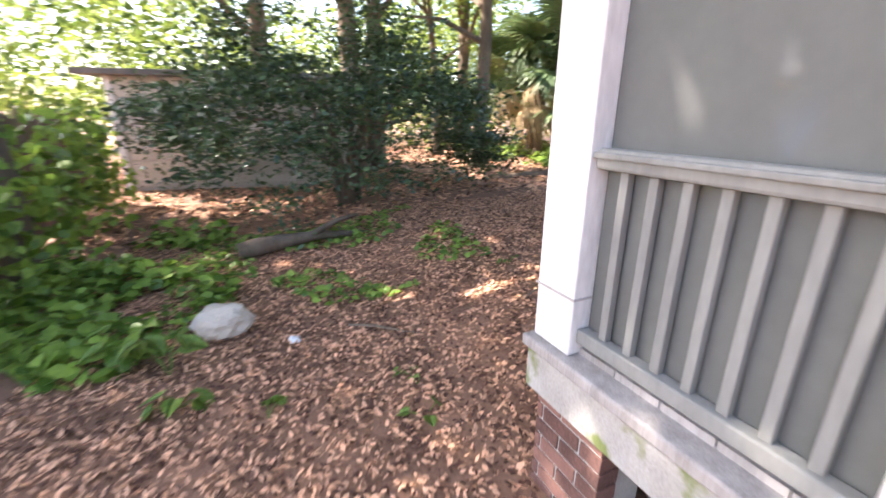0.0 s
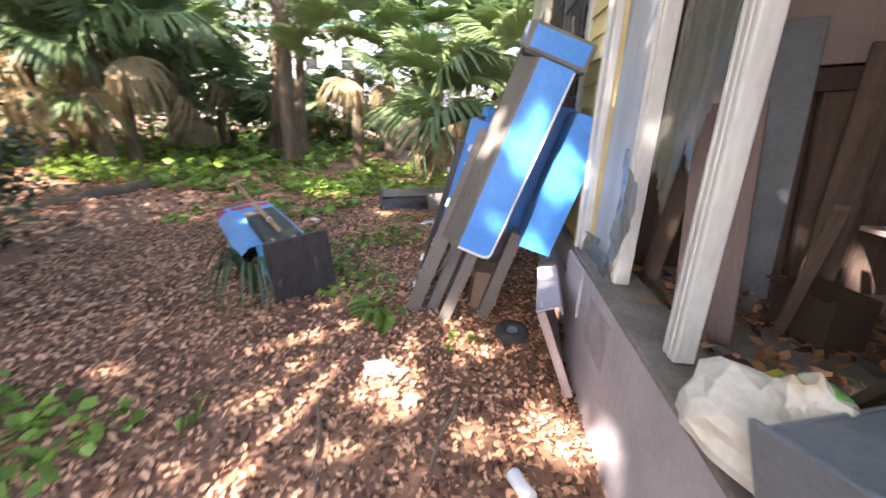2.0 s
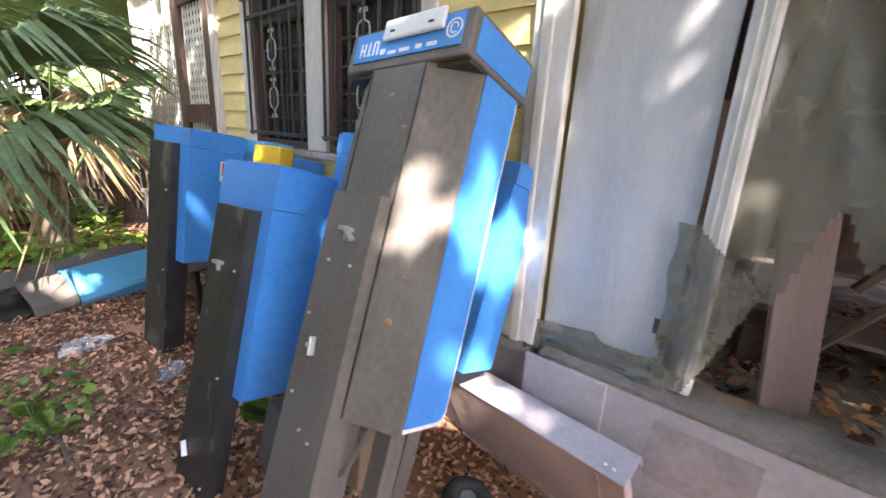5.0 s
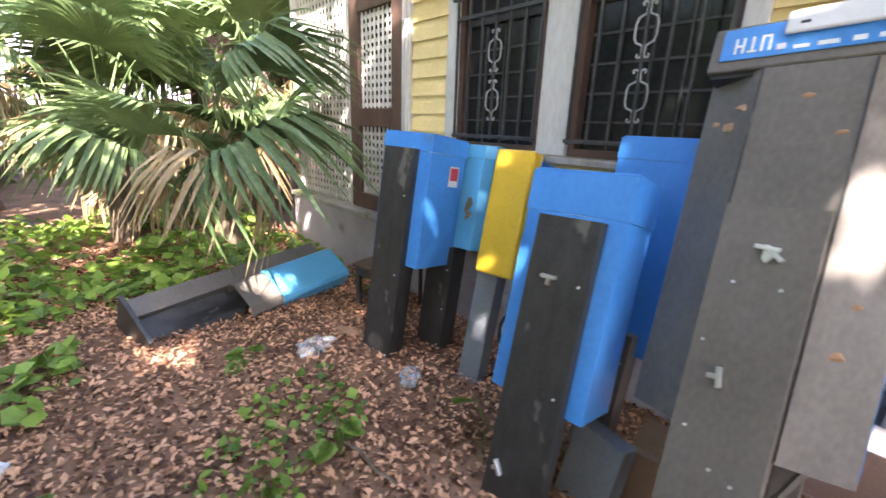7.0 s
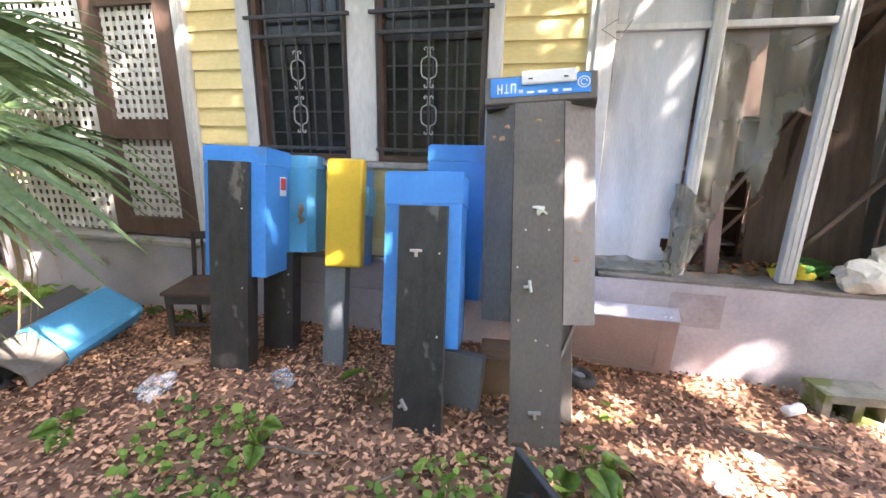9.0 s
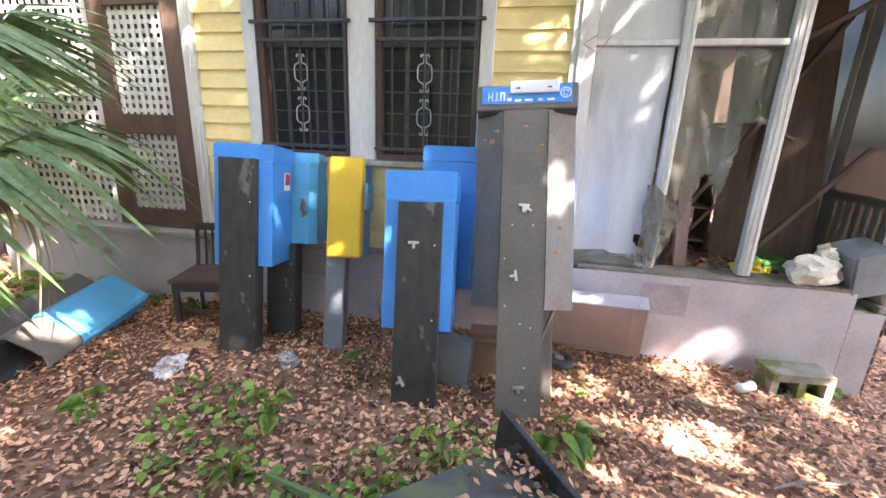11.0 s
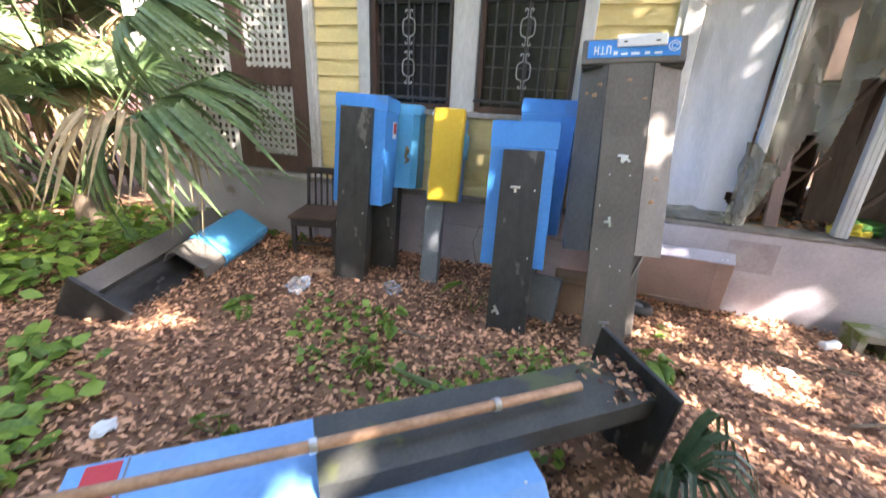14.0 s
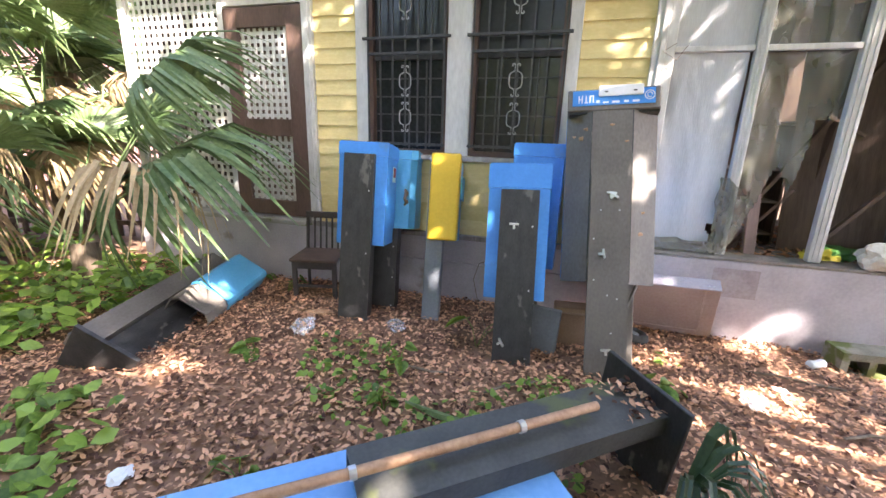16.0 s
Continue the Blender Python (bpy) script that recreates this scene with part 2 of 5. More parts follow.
def sheet(x0, x1, z0, z1, y, thick, nx=12, nz=18, wob=0.02, seed=0.0, keep=None):
    """A wavy upright sheet with thickness; keep(u, v) drops the torn-off cells."""
    bm = bmesh.new()
    vs = {}
    for i in range(nx + 1):
        for k in range(nz + 1):
            u, v = i / nx, k / nz
            w = noise.noise(Vector((u * 3 + seed, v * 4, seed * 2))) + 0.5 * noise.noise(Vector((u * 9, v * 9 + seed, 3.3)))
            w2 = noise.noise(Vector((v * 5, seed, u * 5)))
            vs[i, k] = bm.verts.new((x0 + (x1 - x0) * u + w2 * wob * 0.7, y + w * wob, z0 + (z1 - z0) * v + w * wob * 0.5))
    for i in range(nx):
        for k in range(nz):
            if keep is None or keep((i + 0.5) / nx, (k + 0.5) / nz):
                bm.faces.new((vs[i, k], vs[i + 1, k], vs[i + 1, k + 1], vs[i, k + 1]))
    bmesh.ops.delete(bm, geom=[v for v in bm.verts if not v.link_faces], context="VERTS")
    if thick:
        bmesh.ops.solidify(bm, geom=list(bm.faces), thickness=thick)
    return bm


def tube(points, radii, sides=8, bm=None):
    """A round tube along points; radii is a number or one for each point."""
    bm = bm or bmesh.new()
    pts = [Vector(p) for p in points]
    if not hasattr(radii, "__len__"):
        radii = [radii] * len(pts)
    rings, up = [], None
    for i, p in enumerate(pts):
        d = (pts[min(i + 1, len(pts) - 1)] - pts[max(i - 1, 0)]).normalized()
        if up is None:
            up = d.orthogonal().normalized()
        a = (up - d * up.dot(d)).normalized()
        up, b = a, d.cross(a)
        rings.append([bm.verts.new(p + (a * math.cos(q) + b * math.sin(q)) * radii[i]) for q in (2 * math.pi * k / sides for k in range(sides))])
    for r0, r1 in zip(rings, rings[1:]):
        for k in range(sides):
            bm.faces.new((r0[k], r0[(k + 1) % sides], r1[(k + 1) % sides], r1[k]))
    bm.faces.new(rings[0][::-1])
    bm.faces.new(rings[-1])
    return bm


def smooth01(v):
    v = min(1.0, max(0.0, v))
    return v * v * (3 - 2 * v)


def ground_z(x, y):
    """The yard: level by the porch, a low bank beside the house."""
    s = smooth01((3.5 - x) / 1.3)
    far = smooth01((math.hypot(x, y + 2) - 12) / 20)
    return (s * (0.13 + 0.06 * smooth01(-y / 1.2)) + 0.025 * noise.noise(Vector((x * 0.9, y * 0.9, 0.3))) * (0.3 if y > -0.4 else 1)) * (1 - far) + 0.1 * far


def leaf_cloud(name, places, normals_up, size, material, parent=None, fold=0.25, ratio=0.55, rng=None, flat=0.5):
    """Many small leaves in one mesh: each a folded blade of four triangles, turned at random. places: an array of points."""
    rng = rng or np.random.default_rng(5)
    c = np.asarray(places, float)
    k = len(c)
    a = rng.uniform(0, 2 * np.pi, k)
    n = np.stack([rng.normal(0, flat, k), rng.normal(0, flat, k), np.full(k, normals_up)], 1)
    n /= np.linalg.norm(n, axis=1)[:, None] + 1e-9
    u = np.stack([np.cos(a), np.sin(a), rng.normal(0, 0.1, k)], 1)
    u -= n * (u * n).sum(1)[:, None]
    u /= np.linalg.norm(u, axis=1)[:, None] + 1e-9
    w = np.cross(n, u)
    s = (size * rng.uniform(0.6, 1.35, k))[:, None]
    h = s * ratio * rng.uniform(0.7, 1.2, k)[:, None] / 2
    curl = s * rng.uniform(-0.15, 0.35, k)[:, None]
    v = np.stack([c - u * s / 2, c - u * s * 0.12 + w * h + n * fold * h, c - u * s * 0.12 - w * h + n * fold * h, c + u * s * 0.25 + w * h * 0.7 + n * (fold * h + curl * 0.3),
                  c + u * s * 0.25 - w * h * 0.7 + n * (fold * h + curl * 0.3), c + u * s * 0.55 + n * curl], 1).reshape(-1, 3)
    b = np.arange(k)[:, None] * 6
    f = np.concatenate([b + np.array([[0, 2, 1]]), b + np.array([[3, 4, 5]])], 0)
    q = b + np.array([[1, 2, 4, 3]])
    me = bpy.data.meshes.new(name)
    me.from_pydata(v.tolist(), [], f.tolist() + q.tolist())
    me.materials.append(material)
    ob = new(name, me)
    if parent is not None:
        ob.parent = parent
    return ob


# ---- ground ----
def build_ground():
    xs = np.unique(np.concatenate([np.linspace(-400, -30, 12), np.linspace(-30, -6, 25), np.linspace(-6, 7, 105), np.linspace(7, 30, 24), np.linspace(30, 400, 12)]))
    ys = np.unique(np.concatenate([np.linspace(-400, -25, 12), np.linspace(-25, -7, 19), np.linspace(-7, 3, 81), np.linspace(3, 30, 20), np.linspace(30, 400, 12)]))
    v = [(float(x), float(y), ground_z(float(x), float(y))) for x in xs for y in ys]
    m = len(ys)
    f = [(i * m + j, (i + 1) * m + j, (i + 1) * m + j + 1, i * m + j + 1) for i in range(len(xs) - 1) for j in range(m - 1)]
    me = bpy.data.meshes.new("ground")
    me.from_pydata(v, [], f)
    me.materials.append(SOIL)
    for p in me.polygons:
        p.use_smooth = True
    tagged(new("ground", me), "bare brown soil of a shady back yard", "ground", kind="structure")


build_ground()


def scatter(n, x0, x1, y0, y1, rng, dz=0.012, keep=None):
    out = []
    xy = rng.uniform((x0, y0), (x1, y1), (n, 2))
    for x, y in xy:
        if keep is None or keep(x, y):
            out.append((x, y, ground_z(x, y) + dz + rng.uniform(0, 0.014)))
    return out


RNG = np.random.default_rng(11)
HOUSE = lambda x, y: not (y > -0.02 and x < 3.38)
tagged(leaf_cloud("leaf_litter", scatter(95000, -5.0, 5.6, -4.6, 0.9, RNG, keep=HOUSE), 1.0, 0.036, LITTER, rng=RNG, flat=0.35), "brown fallen leaves covering the yard", "leaf litter", kind="stuff")
tagged(leaf_cloud("leaf_litter", scatter(26000, -14, 9, -15, -4.6, RNG), 1.0, 0.09, LITTER, rng=RNG, flat=0.35), "brown fallen leaves under the far trees", "leaf litter", kind="stuff")

# ---- the house ----
def structure(name, label, category):
    return thing(name, label, category, kind="structure")


PLANK_CACHE = {}


def planks(parent, x0, x1, z0, z1, step, material, y=0.0, name="siding_plank"):
    """Lap siding: each course is a board whose lower edge stands proud."""
    z = z0
    while z < z1 - 0.02:
        h = min(step, z1 - z)
        key = (round(x1 - x0, 3), round(h, 3), material.name)
        if key not in PLANK_CACHE:
            me = bpy.data.meshes.new(name)
            w = x1 - x0
            me.from_pydata([(0, -0.024, 0), (w, -0.024, 0), (w, -0.006, h + 0.004), (0, -0.006, h + 0.004), (0, 0.0, 0), (w, 0, 0), (w, 0.0, h + 0.004), (0, 0.0, h + 0.004)], [],
                           [(0, 1, 2, 3), (0, 4, 5, 1), (3, 2, 6, 7), (0, 3, 7, 4), (1, 5, 6, 2)])
            me.materials.append(material)
            PLANK_CACHE[key] = me
        ob = new(name, PLANK_CACHE[key])
        ob.parent = parent
        ob.location = (x0, y, z)
        z += step


def build_house():
    wall = structure("wall_south", "yellow lap-sided house wall with peeling white trim", "wall")
    bm = bmesh.new()
    for x0, x1, z0, z1 in ((-2.02, -1.36, 0.76, 3.5), (-1.36, 0.42, 0.76, 1.52), (-0.60, -0.38, 1.52, 3.5), (0.42, 1.17, 0.76, 3.5), (-1.36, -0.60, 3.25, 3.5), (-0.38, 0.42, 3.25, 3.5)):
        box(x0, x1, 0.002, 0.14, z0, z1, bm=bm)
    part("wall_core", bm, YELLOW_PAINT, wall)
    for x0, x1, z0, z1 in ((-1.93, -1.485, 0.80, 3.4), (-1.485, 0.50, 0.80, 1.47), (0.50, 1.03, 0.80, 3.4)):
        planks(wall, x0, x1, z0, z1, 0.139, YELLOW_PAINT)
    # white boards: corner posts, window casings, the post between the windows
    for x0, x1, z0, z1, p in ((-2.04, -1.935, 0.80, 3.4, 0.05), (-1.485, -1.365, 1.53, 3.4, 0.035), (-0.600, -0.385, 1.53, 3.4, 0.04), (0.405, 0.505, 1.53, 3.4, 0.035), (1.03, 1.19, 0.80, 3.4, 0.045)):
        part("trim_board", box(x0, x1, -p, 0.001, z0, z1, 0.006), WHITE_PAINT, wall)
    part("trim_board", box(1.075, 1.12, -0.062, -0.043, 0.80, 3.4, 0.005), WHITE_PAINT, wall)
    part("trim_board", box(-2.0, -1.965, -0.064, -0.048, 0.80, 3.4, 0.005), WHITE_PAINT, wall)
    part("water_table", box(-2.04, 1.19, -0.05, 0.002, 0.745, 0.792, 0.006), GREY_WOOD, wall)
    base = structure("foundation", "lavender-grey painted foundation boards below the siding", "foundation")
    part("foundation_board", box(-2.04, 1.3, -0.012, 0.12, -0.3, 0.50, 0.004), LAVENDER, base)
    part("foundation_board", box(-2.04, 1.3, -0.004, 0.12, 0.506, 0.745, 0.004), LAVENDER, base)
    inner = structure("wall_inner", "added brown panel standing for the dark rooms behind the windows", "wall")
    # Unseen brown panel added in place of the unlit rooms.
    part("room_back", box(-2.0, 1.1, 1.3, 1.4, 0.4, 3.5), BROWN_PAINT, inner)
    # windows with iron grilles
    for k, (x0, x1) in enumerate(((-1.365, -0.600), (-0.385, 0.405))):
        win = thing("window_%d" % (k + 1), "dark sash window behind a black iron grille with scrollwork", "window", kind="structure")
        fr = bmesh.new()
        for a in ((x0, x0 + 0.045, 1.53, 3.25), (x1 - 0.045, x1, 1.53, 3.25)):
            box(a[0], a[1], -0.015, 0.10, a[2], a[3], bm=fr)
        box(x0 + 0.045, x1 - 0.045, -0.015, 0.10, 1.53, 1.575, bm=fr)
        box(x0 + 0.045, x1 - 0.045, -0.015, 0.10, 3.2, 3.25, bm=fr)
        part("window_frame", fr, BROWN_PAINT, win)
        part("window_sill", box(x0 - 0.10, x1 + 0.10, -0.085, 0.002, 1.485, 1.527, 0.006), GREY_WOOD, win)
        part("pane", box(x0 + 0.045, x1 - 0.045, 0.055, 0.062, 1.575, 2.36), GLASS, win)
        part("pane", box(x0 + 0.045, x1 - 0.045, 0.035, 0.042, 2.40, 3.2), GLASS, win)
        part("meeting_rail", box(x0 + 0.045, x1 - 0.045, 0.02, 0.07, 2.36, 2.40, 0.004), IRON, win)
        mun = bmesh.new()
        for i in range(1, 4):
            xm = x0 + 0.045 + (x1 - x0 - 0.09) * i / 4
            box(xm - 0.007, xm + 0.007, 0.040, 0.056, 1.575, 2.36, bm=mun)
        for i in range(1, 5):
            zm = 1.575 + 0.785 * i / 5
            box(x0 + 0.045, x1 - 0.045, 0.044, 0.054, zm - 0.006, zm + 0.006, bm=mun)
        part("muntins", mun, IRON, win)
        gr = thing("window_grille", "black wrought-iron burglar bars with worn silver scrolls", "window grille", group="window grilles")
        n = 7
        for i in range(n):
            xm = x0 + 0.02 + (x1 - x0 - 0.04) * i / (n - 1)
            part("bar", box(xm - 0.007, xm + 0.007, -0.066, -0.052, 1.60, 3.22), IRON, gr)
        for zc, o in ((2.53, 0.035), (1.62, 0.0), (3.0, 0.0), (2.40, -0.02)):
            part("cross_bar", box(x0 - o, x1 + o, -0.072, -0.046, zc - 0.012, zc + 0.012, 0.003), IRON, gr)
        xm = (x0 + x1) / 2
        for zc in (1.86, 2.17, 2.80):
            for sgn in (-1, 1):
                path = []
                for end in (-1, 1):
                    sp = [(sgn * (0.024 + (0.018 - 0.0025 * q) * math.cos(q * 0.75 + math.pi)), end * (0.115 + (0.018 - 0.0025 * q) * math.sin(q * 0.75))) for q in range(6, -1, -1)]
                    mid = [(sgn * 0.008, end * 0.09), (sgn * 0.010, end * 0.072), (sgn * 0.045, end * 0.055), (sgn * 0.054, end * 0.03)]
                    path += (sp + mid) if end < 0 else (sp + mid)[::-1]
                part("scroll", tube([(xm + a, -0.060, zc + b) for a, b in path], 0.0055, 5), PALE_IRON, gr, "worn silver scroll")
    # lattice porch beside the house
    lat = structure("lattice_wall", "white square wooden lattice screen beside a lattice door", "lattice")
    frame_of = lambda x0, x1, z0, z1, step, y, w: (
        [part("lattice_slat", box(x - w / 2, x + w / 2, y, y + 0.008, z0, z1), LATTICE_WHITE, lat) for x in np.arange(x0 + step / 2, x1, step)],
        [part("lattice_slat", box(x0, x1, y + 0.0085, y + 0.016, z - w / 2, z + w / 2), LATTICE_WHITE, lat) for z in np.arange(z0 + step / 2, z1, step)])
    frame_of(-4.30, -3.02, 0.82, 3.3, 0.080, 0.03, 0.036)
    part("lattice_frame", box(-4.36, -4.28, -0.01, 0.06, 0.80, 3.4, 0.004), WHITE_PAINT, lat)
    part("lattice_frame", box(-3.03, -2.975, -0.01, 0.06, 0.80, 3.4, 0.004), WHITE_PAINT, lat)
    part("lattice_frame", box(-2.975, -2.04, -0.01, 0.06, 2.88, 3.4, 0.004), LATTICE_WHITE, lat)
    door = thing("door_1", "brown-framed lattice screen door, closed", "door", kind="structure")
    for a in ((-2.965, -2.80, 0.82, 2.86), (-2.235, -2.055, 0.82, 2.86), (-2.80, -2.235, 2.68, 2.86), (-2.80, -2.235, 1.65, 1.82), (-2.80, -2.235, 0.82, 0.98)):
        part("door_rail", box(a[0], a[1], -0.02, 0.03, a[2], a[3], 0.005), BROWN_PAINT, door)
    for z0, z1 in ((0.98, 1.65), (1.82, 2.68)):
        for x in np.arange(-2.80 + 0.035, -2.235, 0.0707):
            part("lattice_slat", box(x - 0.017, x + 0.017, 0.012, 0.018, z0, z1), LATTICE_WHITE, door)
        for z in np.arange(z0 + 0.035, z1, 0.0707):
            part("lattice_slat", box(-2.80, -2.235, 0.0185, 0.025, z - 0.017, z + 0.017), LATTICE_WHITE, door)
    ledge = structure("porch_ledge", "grey concrete porch base with a mossy ledge", "porch")
    part("ledge_top", box(-4.4, -2.045, -0.13, 0.3, 0.745, 0.80, 0.012), CONCRETE, ledge)
    part("ledge_face", box(-4.38, -2.045, -0.10, 0.3, -0.3, 0.743, 0.006), LAVENDER, ledge)
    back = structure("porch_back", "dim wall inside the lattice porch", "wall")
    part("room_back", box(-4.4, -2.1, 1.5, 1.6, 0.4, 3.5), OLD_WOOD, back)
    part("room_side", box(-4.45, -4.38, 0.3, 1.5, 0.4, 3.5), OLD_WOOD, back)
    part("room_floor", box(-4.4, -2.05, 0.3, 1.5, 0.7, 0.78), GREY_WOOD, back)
    # the open porch
    sill = structure("porch_sill_wall", "faded pinkish-grey board wall below the broken porch screens", "wall")
    part("skirt_board", box(1.3, 3.09, -0.09, -0.055, -0.2, 0.80, 0.006), LAVENDER, sill)
    part("skirt_board", box(3.094, 3.29, -0.086, -0.055, -0.2, 0.66, 0.006), LAVENDER, sill)
    part("floor_joist", box(1.3, 3.10, -0.05, 0.13, 0.55, 0.79, 0.006), OLD_WOOD, sill)
    part("sill_cap", box(1.25, 3.05, -0.094, 0.14, 0.802, 0.826, 0.006), SILL_BOARD, sill)
    part("patch_board", box(1.72, 2.05, -0.094, -0.0895, 0.50, 0.74, 0.002), STAINED, sill)
    part("patch_board", box(1.195, 1.548, -0.110, -0.092, 0.52, 0.80, 0.004), LAVENDER, sill)
    fl = structure("porch_floor", "dirty porch floorboards with blown-in leaves", "floor")
    for i in range(18):
        y = 0.14 + i * 0.16
        part("floor_plank", box(1.19, 3.34, y, y + 0.155, 0.70, 0.735), GREY_WOOD, fl)
    c = structure("ceiling", "porch ceiling boards in shade", "ceiling")
    part("ceiling_boards", box(1.0, 3.6, -0.2, 3.2, 3.25, 3.32), OLD_WOOD, c)
    roof = structure("roof", "grey shingled roof over house and porch", "roof")
    bm = bmesh.new()
    v = [bm.verts.new(p) for p in ((-4.7, -0.35, 3.5), (3.8, -0.35, 3.5), (3.8, 3.5, 5.0), (-4.7, 3.5, 5.0), (-4.7, -0.35, 3.58), (3.8, -0.35, 3.58), (3.8, 3.5, 5.1), (-4.7, 3.5, 5.1))]
    for q in ((0, 1, 2, 3), (7, 6, 5, 4), (0, 4, 5, 1), (1, 5, 6, 2), (2, 6, 7, 3), (3, 7, 4, 0)):
        bm.faces.new([v[i] for i in q])
    part("roof_slope", bm, ROOF, roof)
    fw = structure("wall_front", "faded pinkish-brown front wall inside the porch", "wall")
    part("front_wall", box(1.06, 1.16, 0.15, 3.0, 0.3, 3.4), OLD_WOOD, fw)
    part("end_wall", box(1.16, 3.38, 3.0, 3.1, 0.3, 3.25), OLD_WOOD, fw)
    # mullions, rail, panels
    scr = structure("porch_screen_frame", "peeling white wooden frame of the broken porch screen", "screen frame")
    for x0, x1 in ((1.725, 1.80), (2.36, 2.45)):
        part("mullion", box(x0, x1, -0.02, 0.05, 0.834, 3.25, 0.008), WHITE_PAINT, scr)
    part("screen_rail", box(1.192, 1.722, -0.012, 0.04, 2.365, 2.405, 0.005), WHITE_PAINT, scr)
    part("screen_rail", box(1.803, 2.357, -0.012, 0.04, 2.365, 2.405, 0.005), WHITE_PAINT, scr)
    for x in (2.385, 2.42):
        part("bead", box(x, x + 0.008, -0.027, -0.0195, 0.84, 3.12, 0.002), WHITE_PAINT, scr)
    for x in (1.75, 1.775):
        part("bead", box(x, x + 0.006, -0.027, -0.0195, 0.84, 3.12, 0.002), WHITE_PAINT, scr)
    part("header", box(1.19, 3.37, -0.03, 0.12, 3.12, 3.25, 0.006), WHITE_PAINT, scr)
    pn = structure("plywood_panel", "stained pale grey plywood nailed over the porch opening", "panel")
    part("panel_lower", sheet(1.20, 1.70, 0.835, 2.362, 0.02, 0.008, 30, 70, 0.006, 1.7, lambda u, v: not (v < 0.16 and u > 0.99 - 0.9 * v + 0.03 * math.sin(v * 90))), PANEL, pn)
    part("panel_upper", box(1.20, 1.72, 0.016, 0.028, 2.408, 3.12), PANEL, pn)
    tp = thing("plastic_film", "torn cloudy plastic film hanging from the screen frame", "plastic sheet")
    part("film_sheet", sheet(1.80, 2.38, 1.0, 3.12, 0.058, 0, 40, 90, 0.035, 4.2, lambda u, v: v > 0.10 + 0.24 * u + 0.06 * math.sin(u * 19) and not (u > 0.72 and v < 0.42 and v > 0.2)), FILM, tp, smooth=True)
    part("film_sheet", sheet(1.66, 1.98, 0.84, 1.45, -0.03, 0, 36, 54, 0.022, 8.2, lambda u, v: v > 1.5 * u - 0.55 and v < 1.1 - 0.5 * u), FILM, tp, smooth=True)
    part("film_sheet", sheet(1.15, 1.72, 0.62, 0.93, -0.03, 0, 48, 30, 0.03, 6.2, lambda u, v: v > 0.35 * math.sin(u * 5 + 1) ** 2), FILM, tp, smooth=True)
    # the porch corner and its street side
    cp = structure("corner_post", "peeling white porch corner post", "post")
    part("post_board", box(3.30, 3.395, -0.035, 0.148, 0.715, 3.25, 0.006), WHITE_PAINT, cp)
    part("post_joint", box(3.29, 3.401, -0.041, 0.154, 0.92, 0.926), GREY_WOOD, cp)
    ps = structure("porch_front", "screened porch front with white balusters over a mossy sill", "porch front")
    part("bottom_sill", box(3.26, 3.43, -0.06, 2.9, 0.665, 0.71, 0.008), GREY_WOOD, ps)
    part("skirt_board", box(3.375, 3.41, -0.045, 2.9, 0.49, 0.662, 0.005), CONCRETE, ps, "white skirt board stained with green moss")
    # Rails and balusters stand before the screen; their darkened paint carries its haze.
    part("lower_rail", box(3.322, 3.37, 0.15, 2.85, 0.765, 0.815, 0.006), HAZED_PAINT, ps)
    part("top_rail", box(3.322, 3.375, 0.15, 2.85, 1.345, 1.405, 0.01), HAZED_PAINT, ps)
    part("rail_lip", box(3.3205, 3.388, 0.15, 2.85, 1.378, 1.395, 0.004), HAZED_PAINT, ps)
    for i in range(26):
        y = 0.24 + i * 0.094
        if not 0.88 < y < 1.0:
            part("baluster", box(3.325, 3.352, y - 0.014, y + 0.014, 0.815, 1.345, 0.003), HAZED_PAINT, ps)
    part("post_board", box(3.31, 3.40, 0.90, 0.99, 0.715, 3.25, 0.006), WHITE_PAINT, ps)
    sc = part("screen", box(3.316, 3.319, 0.152, 2.85, 0.715, 3.2), SCREEN, ps, "dusty grey insect screen")
    pier = structure("brick_pier", "old red brick pier under the porch corner", "pier")
    part("mortar_core", box(3.12, 3.345, -0.02, 0.30, -0.15, 0.66), CONCRETE, pier)
    shared = {}
    for r in range(10):
        for x0, x1, y0, y1 in (((3.12, 3.225, -0.03, 0.07), (3.235, 3.352, -0.03, 0.10), (3.255, 3.352, 0.11, 0.31)) if r % 2 else ((3.12, 3.33, -0.03, 0.07), (3.338, 3.352, -0.03, 0.0), (3.255, 3.352, 0.01, 0.20), (3.255, 3.352, 0.21, 0.31))):
            key = (round(x1 - x0, 3), round(y1 - y0, 3))
            ob = new("brick", shared[key]) if key in shared else part("brick", box(0, x1 - x0, 0, y1 - y0, 0, 0.062, 0.004), BRICK, pier)
            shared[key] = ob.data
            ob.parent = pier
            ob.location = (x0, y0, -0.1 + r * 0.072)
    # Added black boards stand in for the shade in the hollow under the porch.
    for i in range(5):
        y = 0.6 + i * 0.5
        part("underfloor_shade_board", box(3.1, 3.14, y - 0.24, y + 0.24, -0.1, 0.66), RUBBER, pier)


build_house()


# ---- things inside the porch ----
def leaning(name, label, cat, material, w, d, h, m, bev=0.005, group=""):
    t = thing(name, label, cat, m, group)
    part("board", box(-w / 2, w / 2, -d / 2, d / 2, 0, h, bev), material, t)
    return t


